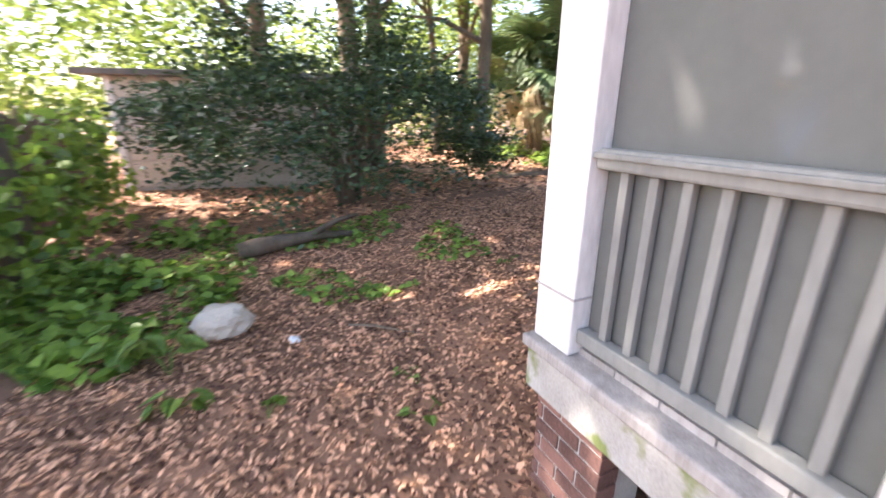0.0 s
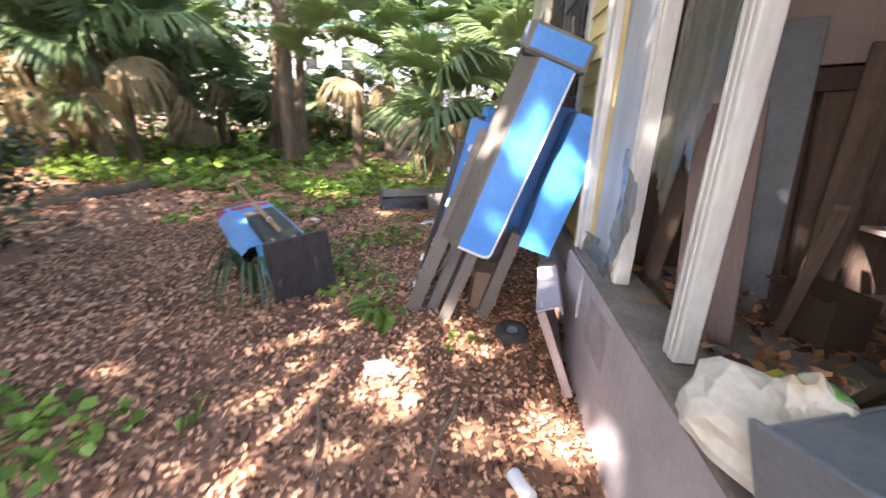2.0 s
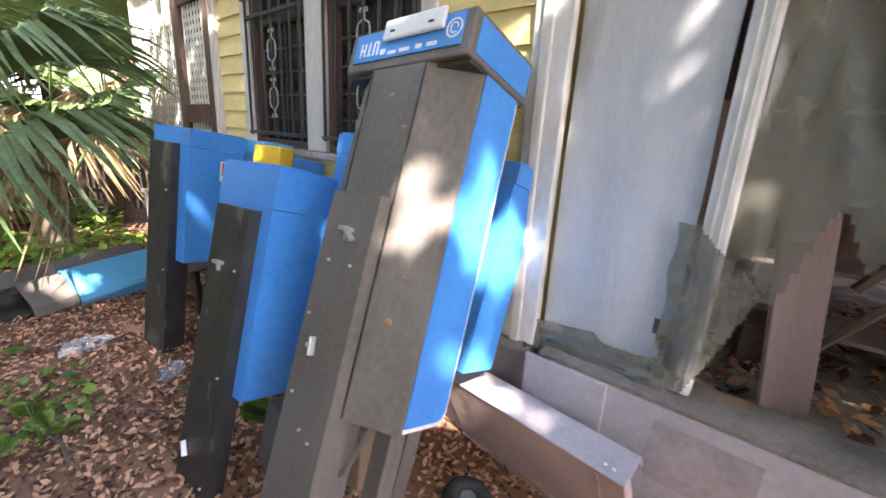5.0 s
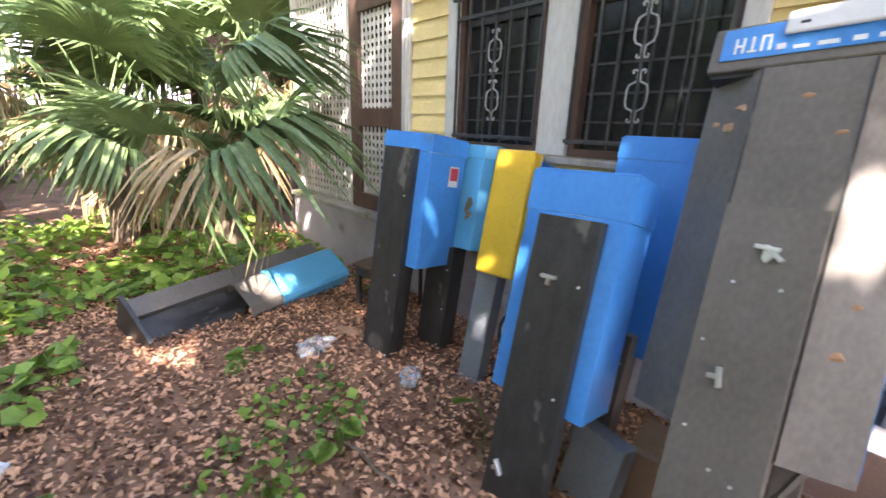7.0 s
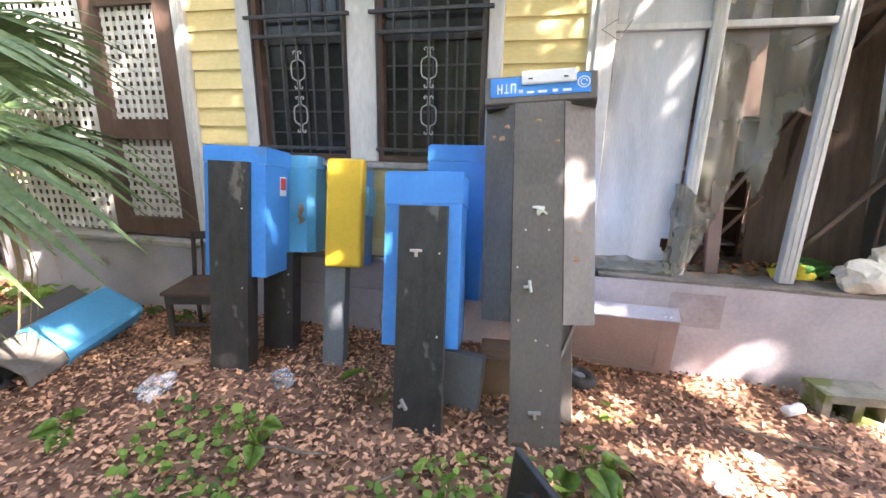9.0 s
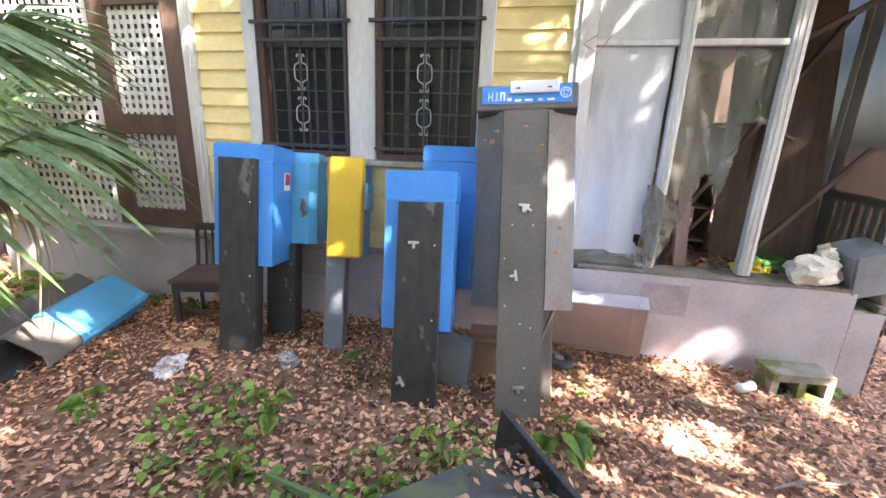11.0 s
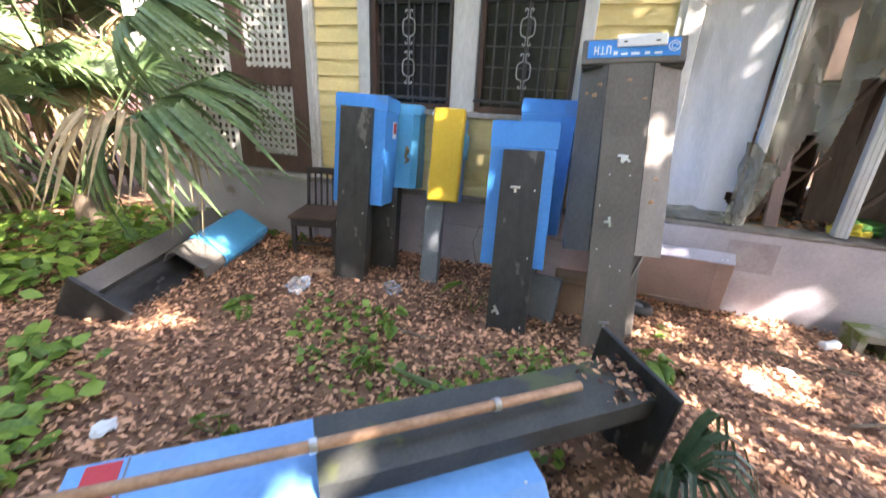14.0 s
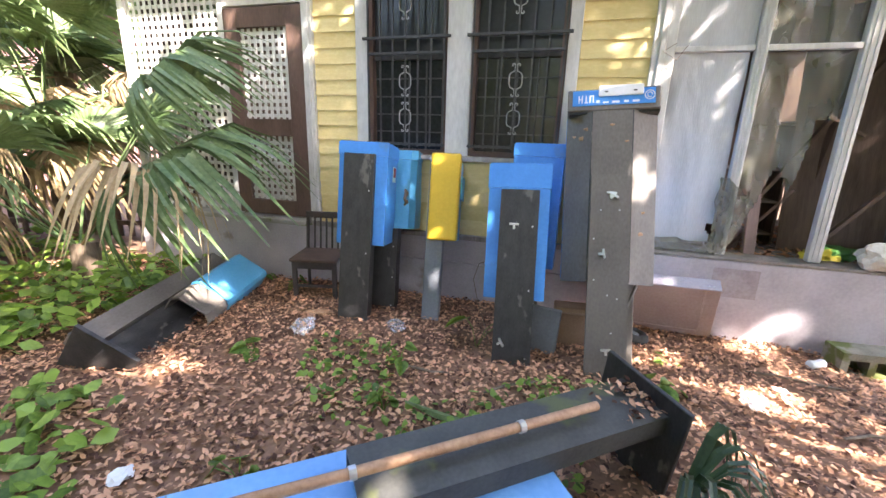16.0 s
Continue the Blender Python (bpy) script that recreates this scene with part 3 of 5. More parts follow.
def porch_things():
    fp = thing("plank_panel", "dark brown vertical plank panel leaning on the porch wall", "wood panel", pose(1.30, 1.55, 0.735, 0, -6, 90))
    for i in range(9):
        part("plank", box(-0.85 + i * 0.19, -0.85 + i * 0.19 + 0.15, -0.02, 0.015 + 0.012 * (i % 2), 0.0, 1.02 + 0.02 * (i % 3), 0.004), OLD_WOOD, fp)
    part("top_rail", box(-0.9, 0.9, -0.05, 0.04, 1.06, 1.17, 0.006), BROWN_PAINT, fp)
    # Pinkish strip added for the sunlit front wall showing above the planks.
    part("sunlit_wall_strip", box(-0.9, 0.9, -0.03, 0.03, 1.18, 1.5, 0.006), PINKISH, fp)
    for i, (x, y, a, b, h, w, mt) in enumerate(((2.07, 0.26, -3, 50, 0.92, 0.22, OLD_PINK), (1.55, 0.68, -5, 60, 1.3, 0.26, POST_GREY), (1.62, 1.0, -4, 60, 1.2, 0.16, OLD_WOOD), (1.45, 1.35, -6, 70, 1.3, 0.14, OLD_WOOD), (1.40, 0.30, -6, 45, 0.8, 0.10, OLD_WOOD))):
        leaning("leaning_board", "loose %s board leaning inside the porch" % ("faded pinkish-brown" if mt is OLD_PINK else "grey" if mt is POST_GREY else "dark brown"), "board", mt, w, 0.022, h, pose(x, y, 0.735, a, 3 * (i - 2), b), group="boards in the porch")
    for x0, y0, z0, x1, y1, z1, w in ((2.52, 0.45, 0.75, 3.20, 0.35, 1.75, 0.05), (2.62, 0.9, 0.76, 2.95, 1.1, 2.9, 0.06), (2.2, 0.8, 1.15, 3.2, 0.95, 2.75, 0.05), (2.45, 0.6, 2.35, 3.24, 0.7, 2.82, 0.06), (2.5, 0.5, 1.95, 2.75, 0.45, 1.8, 0.04), (2.0, 0.6, 0.74, 2.35, 0.4, 1.35, 0.04)):
        t = thing("fallen_beam", "fallen brown timber lying across the porch", "timber", group="fallen timbers")
        d = Vector((x1 - x0, y1 - y0, z1 - z0))
        bm = box(-w / 2, w / 2, -w / 3, w / 3, 0, d.length, 0.004)
        ob = part("timber", bm, OLD_WOOD, t)
        ob.matrix_basis = Matrix.Translation((x0, y0, z0)) @ d.to_track_quat("Z", "Y").to_matrix().to_4x4()
    t = thing("wood_sheet", "large brown plywood sheet leaning inside the porch", "plywood sheet", pose(2.84, 0.75, 0.736, -14, 0, -8))
    part("sheet", box(-0.36, 0.40, -0.01, 0.01, 0, 2.3, 0.004), OLD_WOOD, t)
    t = thing("shelf_unit", "broken dark wooden shelf unit in the porch", "shelf", pose(2.12, 1.15, 0.736, 0, 0, 4))
    for x in (-0.4, 0.38):
        part("side", box(x, x + 0.025, -0.15, 0.15, 0, 1.2, 0.003), OLD_WOOD, t)
    for z in (0.1, 0.42, 0.74, 1.15):
        part("shelf", box(-0.375, 0.38, -0.15, 0.15, z, z + 0.022, 0.003), PINKISH if z < 0.8 else OLD_WOOD, t)
    t = thing("stored_box", "dark cardboard box on the porch floor", "box", pose(1.98, 0.75, 0.736, 0, 0, 12))
    part("body", box(-0.13, 0.13, -0.10, 0.10, 0, 0.22, 0.006), SEATBROWN, t)
    part("flap", box(-0.13, 0.13, -0.16, -0.10, 0.222, 0.228, 0.002), SEATBROWN, t)
    t = thing("plastic_bag", "yellow and green plastic sack on the porch floor", "bag", pose(2.58, 0.26, 0.735, 0, 0, 10))
    blob("sack", YELLOW_BAG, t, 0.15, 0.10, 0.09, 3)
    blob("label_patch", GREEN_BAG, t, 0.11, 0.09, 0.065, 4, (0.03, 0.02, 0.055))
    t = thing("crumpled_sack", "crumpled pale paper sack on the porch sill", "sack", pose(2.84, -0.01, 0.826, 0, 0, 20))
    blob("sack", PALE_SACK, t, 0.19, 0.12, 0.12, 9)
    blob("sack_neck", PALE_SACK, t, 0.07, 0.06, 0.08, 19, (0.07, 0.01, 0.13), 3, 0.6)
    t = thing("wood_offcut", "grey broken piece of wood on the porch floor", "wood offcut", pose(2.72, 0.30, 0.74, 0, 2, 12))
    part("slat", box(-0.16, 0.16, -0.04, 0.04, 0, 0.02, 0.003), GREY_WOOD, t)
    t = thing("drawer", "dark grey open metal drawer tipped over the porch sill", "drawer", pose(3.19, 0.06, 0.835, 10, -14, 8))
    part("drawer_front", box(-0.17, 0.10, -0.13, -0.115, -0.02, 0.30, 0.004), POST_GREY, t)
    part("drawer_side", box(-0.17, -0.155, -0.113, 0.16, 0, 0.28, 0.003), POST_GREY, t)
    part("drawer_side", box(0.085, 0.10, -0.113, 0.16, 0, 0.28, 0.003), POST_GREY, t)
    part("drawer_top", box(-0.153, 0.083, -0.113, 0.16, 0.265, 0.28, 0.003), POST_GREY, t)
    part("drawer_bottom", box(-0.153, 0.083, -0.05, 0.16, 0.0, 0.015, 0.003), BLACK, t)
    t = thing("green_sack", "green and yellow garden sack on the porch floor", "sack", pose(2.85, 0.62, 0.735, 0, 0, 35))
    blob("sack", GREEN_BAG, t, 0.22, 0.16, 0.07, 13)
    part("stripe", box(-0.2, -0.12, -0.13, 0.13, 0.0, 0.075, 0.01), YELLOW_BAG, t)
    RP = np.random.default_rng(3)
    pl = [(x, y, 0.745 + RP.uniform(0, 0.02)) for x, y in RP.uniform((1.25, 0.12), (3.25, 2.2), (1500, 2))]
    tagged(leaf_cloud("porch_leaves", pl, 1.0, 0.06, LITTER, rng=RP, flat=0.4), "dry leaves blown onto the porch floor", "leaf litter", kind="stuff")


def blob(name, material, parent, rx, ry, rz, seed, off=(0, 0, 0), sub=3, rough=0.35):
    """A crumpled rounded lump that sits on its own base."""
    bm = bmesh.new()
    bmesh.ops.create_icosphere(bm, subdivisions=sub, radius=1.0)
    for v in bm.verts:
        k = 1 + rough * noise.noise(v.co * 1.7 + Vector((seed, 0, 0))) + rough * 0.5 * noise.noise(v.co * 4.5 + Vector((0, seed, 0)))
        c = v.co * k
        v.co = Vector((c.x * rx + off[0], c.y * ry + off[1], max(-0.75, c.z) * rz + rz * 0.75 + off[2]))
    return part(name, bm, material, parent)


porch_things()


# ---- telephone enclosures ----
def channel(w, d, h, wall=0.012, z0=0.0):
    """A three-sided metal channel post, open to the back."""
    bm = bmesh.new()
    box(-w / 2, w / 2, 0, wall, z0, h, bm=bm)
    box(-w / 2, -w / 2 + wall, wall, d, z0, h, bm=bm)
    box(w / 2 - wall, w / 2, wall, d, z0, h, bm=bm)
    box(-w / 2 + wall, w / 2 - wall, wall, d, h - wall, h, bm=bm)
    bmesh.ops.remove_doubles(bm, verts=list(bm.verts), dist=0.0002)
    return bm


def shell(w, d, z0, z1, wall=0.012, cham=0.0):
    """An enclosure box: back plate to the viewer, two sides, top and bottom, open towards the house."""
    bm = bmesh.new()
    a = cham
    prof = [(-w / 2, a), (-w / 2 + a, 0), (w / 2 - a, 0), (w / 2, a), (w / 2, d), (w / 2 - wall, d), (w / 2 - wall, a + wall), (w / 2 - a - wall, wall), (-w / 2 + a + wall, wall), (-w / 2 + wall, a + wall), (-w / 2 + wall, d), (-w / 2, d)]
    if a == 0:
        prof = [(-w / 2, 0), (w / 2, 0), (w / 2, d), (w / 2 - wall, d), (w / 2 - wall, wall), (-w / 2 + wall, wall), (-w / 2 + wall, d), (-w / 2, d)]
    lo = [bm.verts.new((x, y, z0)) for x, y in prof]
    hi = [bm.verts.new((x, y, z1)) for x, y in prof]
    n = len(prof)
    for i in range(n):
        bm.faces.new((lo[i], lo[(i + 1) % n], hi[(i + 1) % n], hi[i]))
    bm.faces.new(lo[::-1])
    bm.faces.new(hi)
    return bm


def bolt(parent, x, y, z, r=0.008):
    bm = bmesh.new()
    bmesh.ops.create_cone(bm, cap_ends=True, segments=6, radius1=r, radius2=r * 0.8, depth=0.01, matrix=Matrix.Translation((x, y, z)) @ Matrix.Rotation(radians(90), 4, "X"))
    part("bolt", bm, STEEL, parent)


def latch(parent, x, y, z, tilt, flip=1):
    """A bent steel tab left on a post."""
    bm = box(-0.032, 0.032, -0.022, 0.0, -0.007, 0.007, 0.002)
    ob = part("steel_tab", bm, STEEL, parent, "bent bright steel tab")
    ob.matrix_basis = pose(x, y, z, 8 * flip, tilt, 0)
    ob = part("steel_tab", box(-0.008, 0.008, -0.016, 0.0, -0.035, -0.007, 0.002), STEEL, parent, "bent bright steel tab")
    ob.matrix_basis = pose(x, y, z, 8 * flip, tilt, 0)


def facet_front(w, sw, dy, y0, z0, z1, wall=0.014):
    """A folded sheet: a flat middle and two wings bent back."""
    bm = bmesh.new()
    prof = [(-w, y0 + dy), (-sw, y0), (sw, y0), (w, y0 + dy), (w, y0 + dy + wall), (sw, y0 + wall), (-sw, y0 + wall), (-w, y0 + dy + wall)]
    lo, hi = [bm.verts.new((x, y, z0)) for x, y in prof], [bm.verts.new((x, y, z1)) for x, y in prof]
    for i in range(8):
        bm.faces.new((lo[i], lo[(i + 1) % 8], hi[(i + 1) % 8], hi[i]))
    for a in ((0, 1, 6, 7), (1, 2, 5, 6), (2, 3, 4, 5)):
        bm.faces.new([lo[q] for q in a][::-1])
        bm.faces.new([hi[q] for q in a])
    return bm


def rounded_side(x0, x1, ya, yb, z0, z1, r):
    """An upright side sheet whose lower back corner is rounded."""
    bm = bmesh.new()
    prof = [(ya, z0), (yb - r, z0)] + [(yb - r + r * math.sin(a), z0 + r - r * math.cos(a)) for a in (0.4, 0.8, 1.2)] + [(yb, z0 + r), (yb, z1), (ya, z1)]
    a, b = [bm.verts.new((x0, y, z)) for y, z in prof], [bm.verts.new((x1, y, z)) for y, z in prof]
    n = len(prof)
    for i in range(n):
        bm.faces.new((a[i], a[(i + 1) % n], b[(i + 1) % n], b[i]))
    bm.faces.new(a[::-1])
    bm.faces.new(b)
    return bm


def tall_booth():
    m = pose(0.876, -1.158, 0.213, -19.63, -3.48, 0.3)
    t = thing("tall_telephone_booth", "tall grey and blue telephone enclosure leaning against the house", "telephone booth", m, "telephone enclosures")
    part("post", channel(0.258, 0.10, 1.348, z0=-0.05), GREY_METAL, t, "dirty grey channel post")
    y0, z0, z1, w, sw, dy = 0.05, 0.604, 1.988, 0.307, 0.136, 0.10
    part("front_sheet", facet_front(w, sw, dy, y0, z0, z1 - 0.162), GREY_METAL, t, "folded grey front sheet")
    for x in (-sw, sw):
        part("seam", box(x - 0.003, x + 0.003, y0 - 0.003, y0 + 0.003, z0 + 0.01, z1 - 0.165), BLACK, t)
    for sx in (-1, 1):
        a, b = sorted((sx * (w - 0.002), sx * (w - 0.022)))
        part("side_panel", rounded_side(a, b, y0 + dy + 0.016, y0 + 0.335, z0 + 0.004, z1 - 0.165, 0.05), WHITE_PLASTIC, t, "white side sheet with a rounded corner")
        a, b = sorted((sx * (w - 0.0015), sx * (w + 0.003)))
        part("side_face", rounded_side(a, b, y0 + dy + 0.0155, y0 + 0.322, z0 + 0.022, z1 - 0.168, 0.045), BLUE, t, "blue enamel side face")
    part("inner_back", box(-0.28, 0.28, y0 + 0.12, y0 + 0.14, z0 + 0.05, z1 - 0.17), BLACK, t)
    part("head_box", box(-w - 0.002, w + 0.002, y0 - 0.002, y0 + 0.385, z1 - 0.16, z1, 0.008), GREY_METAL, t)
    part("head_side", box(w + 0.0022, w + 0.007, y0 + 0.03, y0 + 0.36, z1 - 0.14, z1 - 0.02, 0.002), BLUE, t, "blue sign strip")
    # Black filler paints the shade of the gap between sheet and head box.
    part("head_gap_shade", box(-w + 0.01, w + 0.0005, y0 + 0.02, y0 + 0.36, z1 - 0.175, z1 - 0.161), BLACK, t, "black strip standing for the shade in the gap below the head box")
    y0 -= 0.002
    part("head_sign", box(-0.275, 0.272, y0 - 0.006, y0 - 0.0005, z1 - 0.125, z1 - 0.012, 0.002), BLUE, t, "blue sign strip with worn white lettering")
    part("white_plate", box(-0.10, 0.195, y0 - 0.024, y0 - 0.007, z1 - 0.065, z1 + 0.012, 0.008), WHITE_PLASTIC, t, "white plastic plate over the sign")
    for x in (-0.05, 0.14):
        part("plate_hole", box(x - 0.012, x + 0.012, y0 - 0.0262, y0 - 0.0235, z1 - 0.04, z1 - 0.032), BLACK, t)
    for x0, x1, za, zb in ((-0.235, -0.228, 0.105, 0.05), (-0.213, -0.206, 0.105, 0.05), (-0.228, -0.213, 0.082, 0.075), (-0.196, -0.170, 0.105, 0.098), (-0.187, -0.180, 0.098, 0.05), (-0.160, -0.153, 0.105, 0.05), (-0.138, -0.131, 0.105, 0.05), (-0.153, -0.138, 0.057, 0.05),
                           (-0.115, -0.09, 0.108, 0.088), (-0.07, -0.03, 0.112, 0.10), (-0.01, 0.04, 0.112, 0.098), (0.07, 0.10, 0.112, 0.096), (0.125, 0.17, 0.112, 0.098)):
        part("sign_mark", box(x0, x1, y0 - 0.008, y0 - 0.0055, z1 - za, z1 - zb), WHITE_PLASTIC, t)
    bm = bmesh.new()
    bmesh.ops.create_cone(bm, cap_ends=False, segments=24, radius1=0.034, radius2=0.034, depth=0.003, matrix=Matrix.Translation((0.235, y0 - 0.007, z1 - 0.066)) @ Matrix.Rotation(radians(90), 4, "X"))
    bmesh.ops.solidify(bm, geom=list(bm.faces), thickness=0.006)
    part("sign_ring", bm, WHITE_PLASTIC, t)
    part("sign_mark", tube([(0.235 + 0.016 * math.cos(a), y0 - 0.007, z1 - 0.066 + 0.018 * math.sin(a)) for a in (i * 0.6 for i in range(10))], 0.003, 5), WHITE_PLASTIC, t)
    latch(t, 0.005, 0.0, 1.22, 4)
    latch(t, 0.025, 0.0, 1.205, 40)
    latch(t, -0.03, 0.0, 0.80, 82)
    latch(t, 0.0, 0.0, 0.16, -6)
    for x, z in ((0.03, 0.27), (0.0, 0.52), (0.06, 0.5), (-0.06, 1.1), (0.06, 1.1), (0.04, 0.09), (-0.1, 0.9), (-0.09, 0.62)):
        bolt(t, x, -0.003, z, 0.006)
    for x, z, r in ((-0.20, 1.64, 0.02), (-0.17, 1.70, 0.016), (0.0, 1.72, 0.012), (0.2, 0.95, 0.018), (0.215, 1.1, 0.012), (-0.25, 1.66, 0.014), (0.10, 1.60, 0.010)):
        yy = 0.05 + max(0.0, abs(x) - sw) * dy / (w - sw)
        bm = bmesh.new()
        bmesh.ops.create_icosphere(bm, subdivisions=2, radius=r, matrix=Matrix.Translation((x, yy, z)) @ Matrix.Diagonal((1.4, 0.35, 0.7, 1)))
        for v in bm.verts:
            v.co += Vector((1, 0.3, 1)) * noise.noise(v.co * 60) * r * 0.6
        part("mud_nest", bm, RUST, t, "dried mud nest")
    part("rear_leg", box(-0.10, 0.06, 0.14, 0.22, -0.16, 0.75, 0.005), GREY_METAL, t)
    part("rear_leg", box(0.12, 0.20, 0.24, 0.32, -0.24, 0.62, 0.005), GREY_METAL, t)
    part("bent_strip", tube([(-0.10, 0.03, 0.02), (0.02, 0.10, 0.28), (0.12, 0.13, 0.40), (0.2, 0.14, 0.60)], 0.012, 5), GREY_METAL, t)


def booth(name, label, m, post_w, post_h, post_d, w, d, z0, z1, colour, post_mat, y0, lip=0.15, cham=0.0, xoff=0.0):
    t = thing(name, label, "telephone booth", m, "telephone enclosures")
    p = part("post", channel(post_w, post_d, post_h), post_mat, t, "scuffed channel post")
    b = part("shell", shell(w, d, z0, z1 - lip, 0.012, cham), colour, t)
    c = part("cap", shell(w + 0.014, d + 0.012, z1 - lip + 0.002, z1, 0.014, cham), colour, t)
    lid = part("lid", box(-w / 2 + 0.0, w / 2, 0.008 + cham, d, z1 + 0.0005, z1 + 0.010, 0.003), colour, t)
    fl = part("inner_back", box(-w / 2 + 0.014, w / 2 - 0.014, d * 0.6, d * 0.6 + 0.015, z0 + 0.01, z1 - lip), BLACK, t)
    for o in (b, c, lid, fl):
        o.location = (xoff, y0, 0)
    for z in (0.1, post_h * 0.45, post_h * 0.8):
        bolt(t, post_w * 0.36, -0.004, z, 0.006)
    return t


def all_booths():
    tall_booth()
    a = booth("telephone_booth", "blue telephone enclosure on a black channel post", pose(-1.095, -0.955, 0.11, -8.0, 1.5, 10), 0.25, 1.455, 0.13, 0.40, 0.36, 0.72, 1.545, BLUE, BLACK, 0.05, 0.10, 0.0, 0.02)
    part("sticker", box(0.2215, 0.224, 0.25, 0.35, 1.25, 1.38), WHITE_PLASTIC, a, "faded picture sticker on the side")
    part("sticker_print", box(0.2242, 0.2255, 0.262, 0.34, 1.29, 1.37), RED, a)
    a2 = booth("telephone_booth", "faded light-blue telephone enclosure behind the black post", pose(-0.99, -0.58, 0.10, -10, 0, 8), 0.22, 0.80, 0.14, 0.36, 0.30, 0.80, 1.50, CYAN, BLACK, 0.06, 0.08, 0.05, 0.06)
    part("nest", tube([(0.16, 0.02, 1.15), (0.175, 0.0, 1.12), (0.165, -0.01, 1.07), (0.18, 0.01, 1.04), (0.16, 0.0, 1.01)], [0.012, 0.02, 0.015, 0.02, 0.01], 6), TWIG, a2)
    y = thing("telephone_booth", "yellow plastic telephone housing with blue back on a grey post", "telephone booth", pose(-0.50, -0.67, 0.12, -13.0, 0, 8), "telephone enclosures")
    part("post", box(-0.085, 0.065, 0.02, 0.13, 0.0, 1.42, 0.006), POST_GREY, y, "blue-grey steel post")
    part("foot_plate", box(-0.16, 0.14, -0.06, 0.20, -0.02, 0.02, 0.004), RUST, y)
    part("housing", box(-0.065, 0.185, -0.05, 0.06, 0.74, 1.475, 0.016), YELLOW, y)
    part("back_shell", box(0.068, 0.175, 0.065, 0.30, 0.74, 1.44, 0.008), BLUE, y)
    part("sun_flap", box(0.178, 0.20, 0.062, 0.26, 1.10, 1.30, 0.004), CYAN, y)
    part("post_cap", box(-0.09, 0.07, 0.015, 0.135, 1.421, 1.45, 0.004), WHITE_PLASTIC, y)
    b = booth("telephone_booth", "blue telephone enclosure with a scuffed black post", pose(0.262, -1.195, 0.13, -14.5, -1.5, 4), 0.265, 1.27, 0.08, 0.425, 0.27, 0.50, 1.455, BLUE, BLACK, 0.05, 0.17, 0.0, -0.01)
    latch(b, -0.03, 0.0, 1.03, 0)
    latch(b, -0.07, 0.0, 0.2, 60)
    booth("telephone_booth", "blue telephone enclosure behind the tall one, close to the trim", pose(0.85, -0.66, 0.10, -17, 0, -3), 0.16, 0.75, 0.08, 0.40, 0.20, 0.72, 1.58, BLUE, GREY_METAL, 0.06, 0.08, 0.0, 0.02)
    c = booth("telephone_booth", "blue telephone enclosure standing close to the wall", pose(0.28, -0.63, 0.10, -11, 0, -2), 0.18, 0.70, 0.10, 0.40, 0.24, 0.60, 1.60, BLUE, GREY_METAL, 0.06, 0.10, 0.0, -0.02)
    g = thing("junction_box", "small grey metal box leaning below the blue enclosure", "metal box", pose(0.43, -0.93, 0.12, -12, 2, -8))
    part("body", box(-0.11, 0.11, 0.0, 0.10, 0.0, 0.38, 0.006), POST_GREY, g)
    part("lid", box(-0.115, 0.115, -0.012, -0.001, 0.01, 0.385, 0.004), POST_GREY, g)
    # cabinet lying along the wall
    k = thing("metal_cabinet", "faded pinkish sheet-metal trough tipped along the foundation", "metal trough", pose(1.769, -0.163, 0.172, 22.8, -2.8, -7.5))
    part("front_panel", box(-0.91, 0.0, 0.0, 0.008, -0.02, 0.482, 0.003), PINKISH, k)
    part("top_panel", box(-0.91, 0.002, -0.002, 0.127, 0.484, 0.494, 0.003), LAVENDER, k)
    part("back_lip", box(-0.91, 0.0, 0.118, 0.127, 0.44, 0.483, 0.003), LAVENDER, k)
    part("end_flange", box(-0.012, 0.0, 0.009, 0.045, -0.02, 0.482, 0.002), PINKISH, k)
    part("face_seam", box(-0.105, -0.095, -0.006, -0.0005, 0.02, 0.47, 0.002), PINKISH, k)
    part("bottom_flange", box(-0.91, -0.11, -0.008, -0.0005, 0.03, 0.045, 0.002), PINKISH, k)
    for x in (-0.05, -0.08):
        bolt(k, x, 0.03, 0.497, 0.007)
    cb = thing("carton", "brown cardboard carton behind the tall post", "box", pose(0.66, -0.72, 0.12, -6, 0, 5))
    part("body", box(-0.13, 0.13, 0.0, 0.20, 0, 0.34, 0.006), CARTON, cb)
    part("flap", box(-0.13, 0.13, -0.06, -0.004, 0.30, 0.308, 0.002), CARTON, cb)
    # fallen booth by the lattice
    d = Vector((-0.25, 0.97, 0.05)).normalized()
    z = d
    x = Vector((0.82, 0.20, -0.57))
    x = (x - z * x.dot(z)).normalized()
    f = Matrix((x, z.cross(x), z)).transposed().to_4x4()
    f.translation = (-2.22, -2.12, 0.245)
    t = thing("fallen_telephone_booth", "fallen telephone enclosure with a blue top lying on its side", "telephone booth", f, "telephone enclosures")
    part("post", channel(0.20, 0.13, 1.25), BLACK, t, "black channel post")
    part("base_plate", box(-0.24, 0.19, -0.15, 0.20, -0.03, 0.0, 0.004), BLACK, t)
    s = part("shell", shell(0.36, 0.26, 0.94, 1.66, 0.012, 0.03), CYAN, t, "light blue enclosure")
    s.location = (0.10, -0.16, 0)
    g = part("skirt", shell(0.35, 0.25, 0.66, 0.935, 0.012, 0.05), GREY_METAL, t)
    g.location = (0.10, -0.155, 0)
    part("inner_tray", box(0.0, 0.20, 0.0, 0.02, 0.2, 0.72, 0.004), BLACK, t)
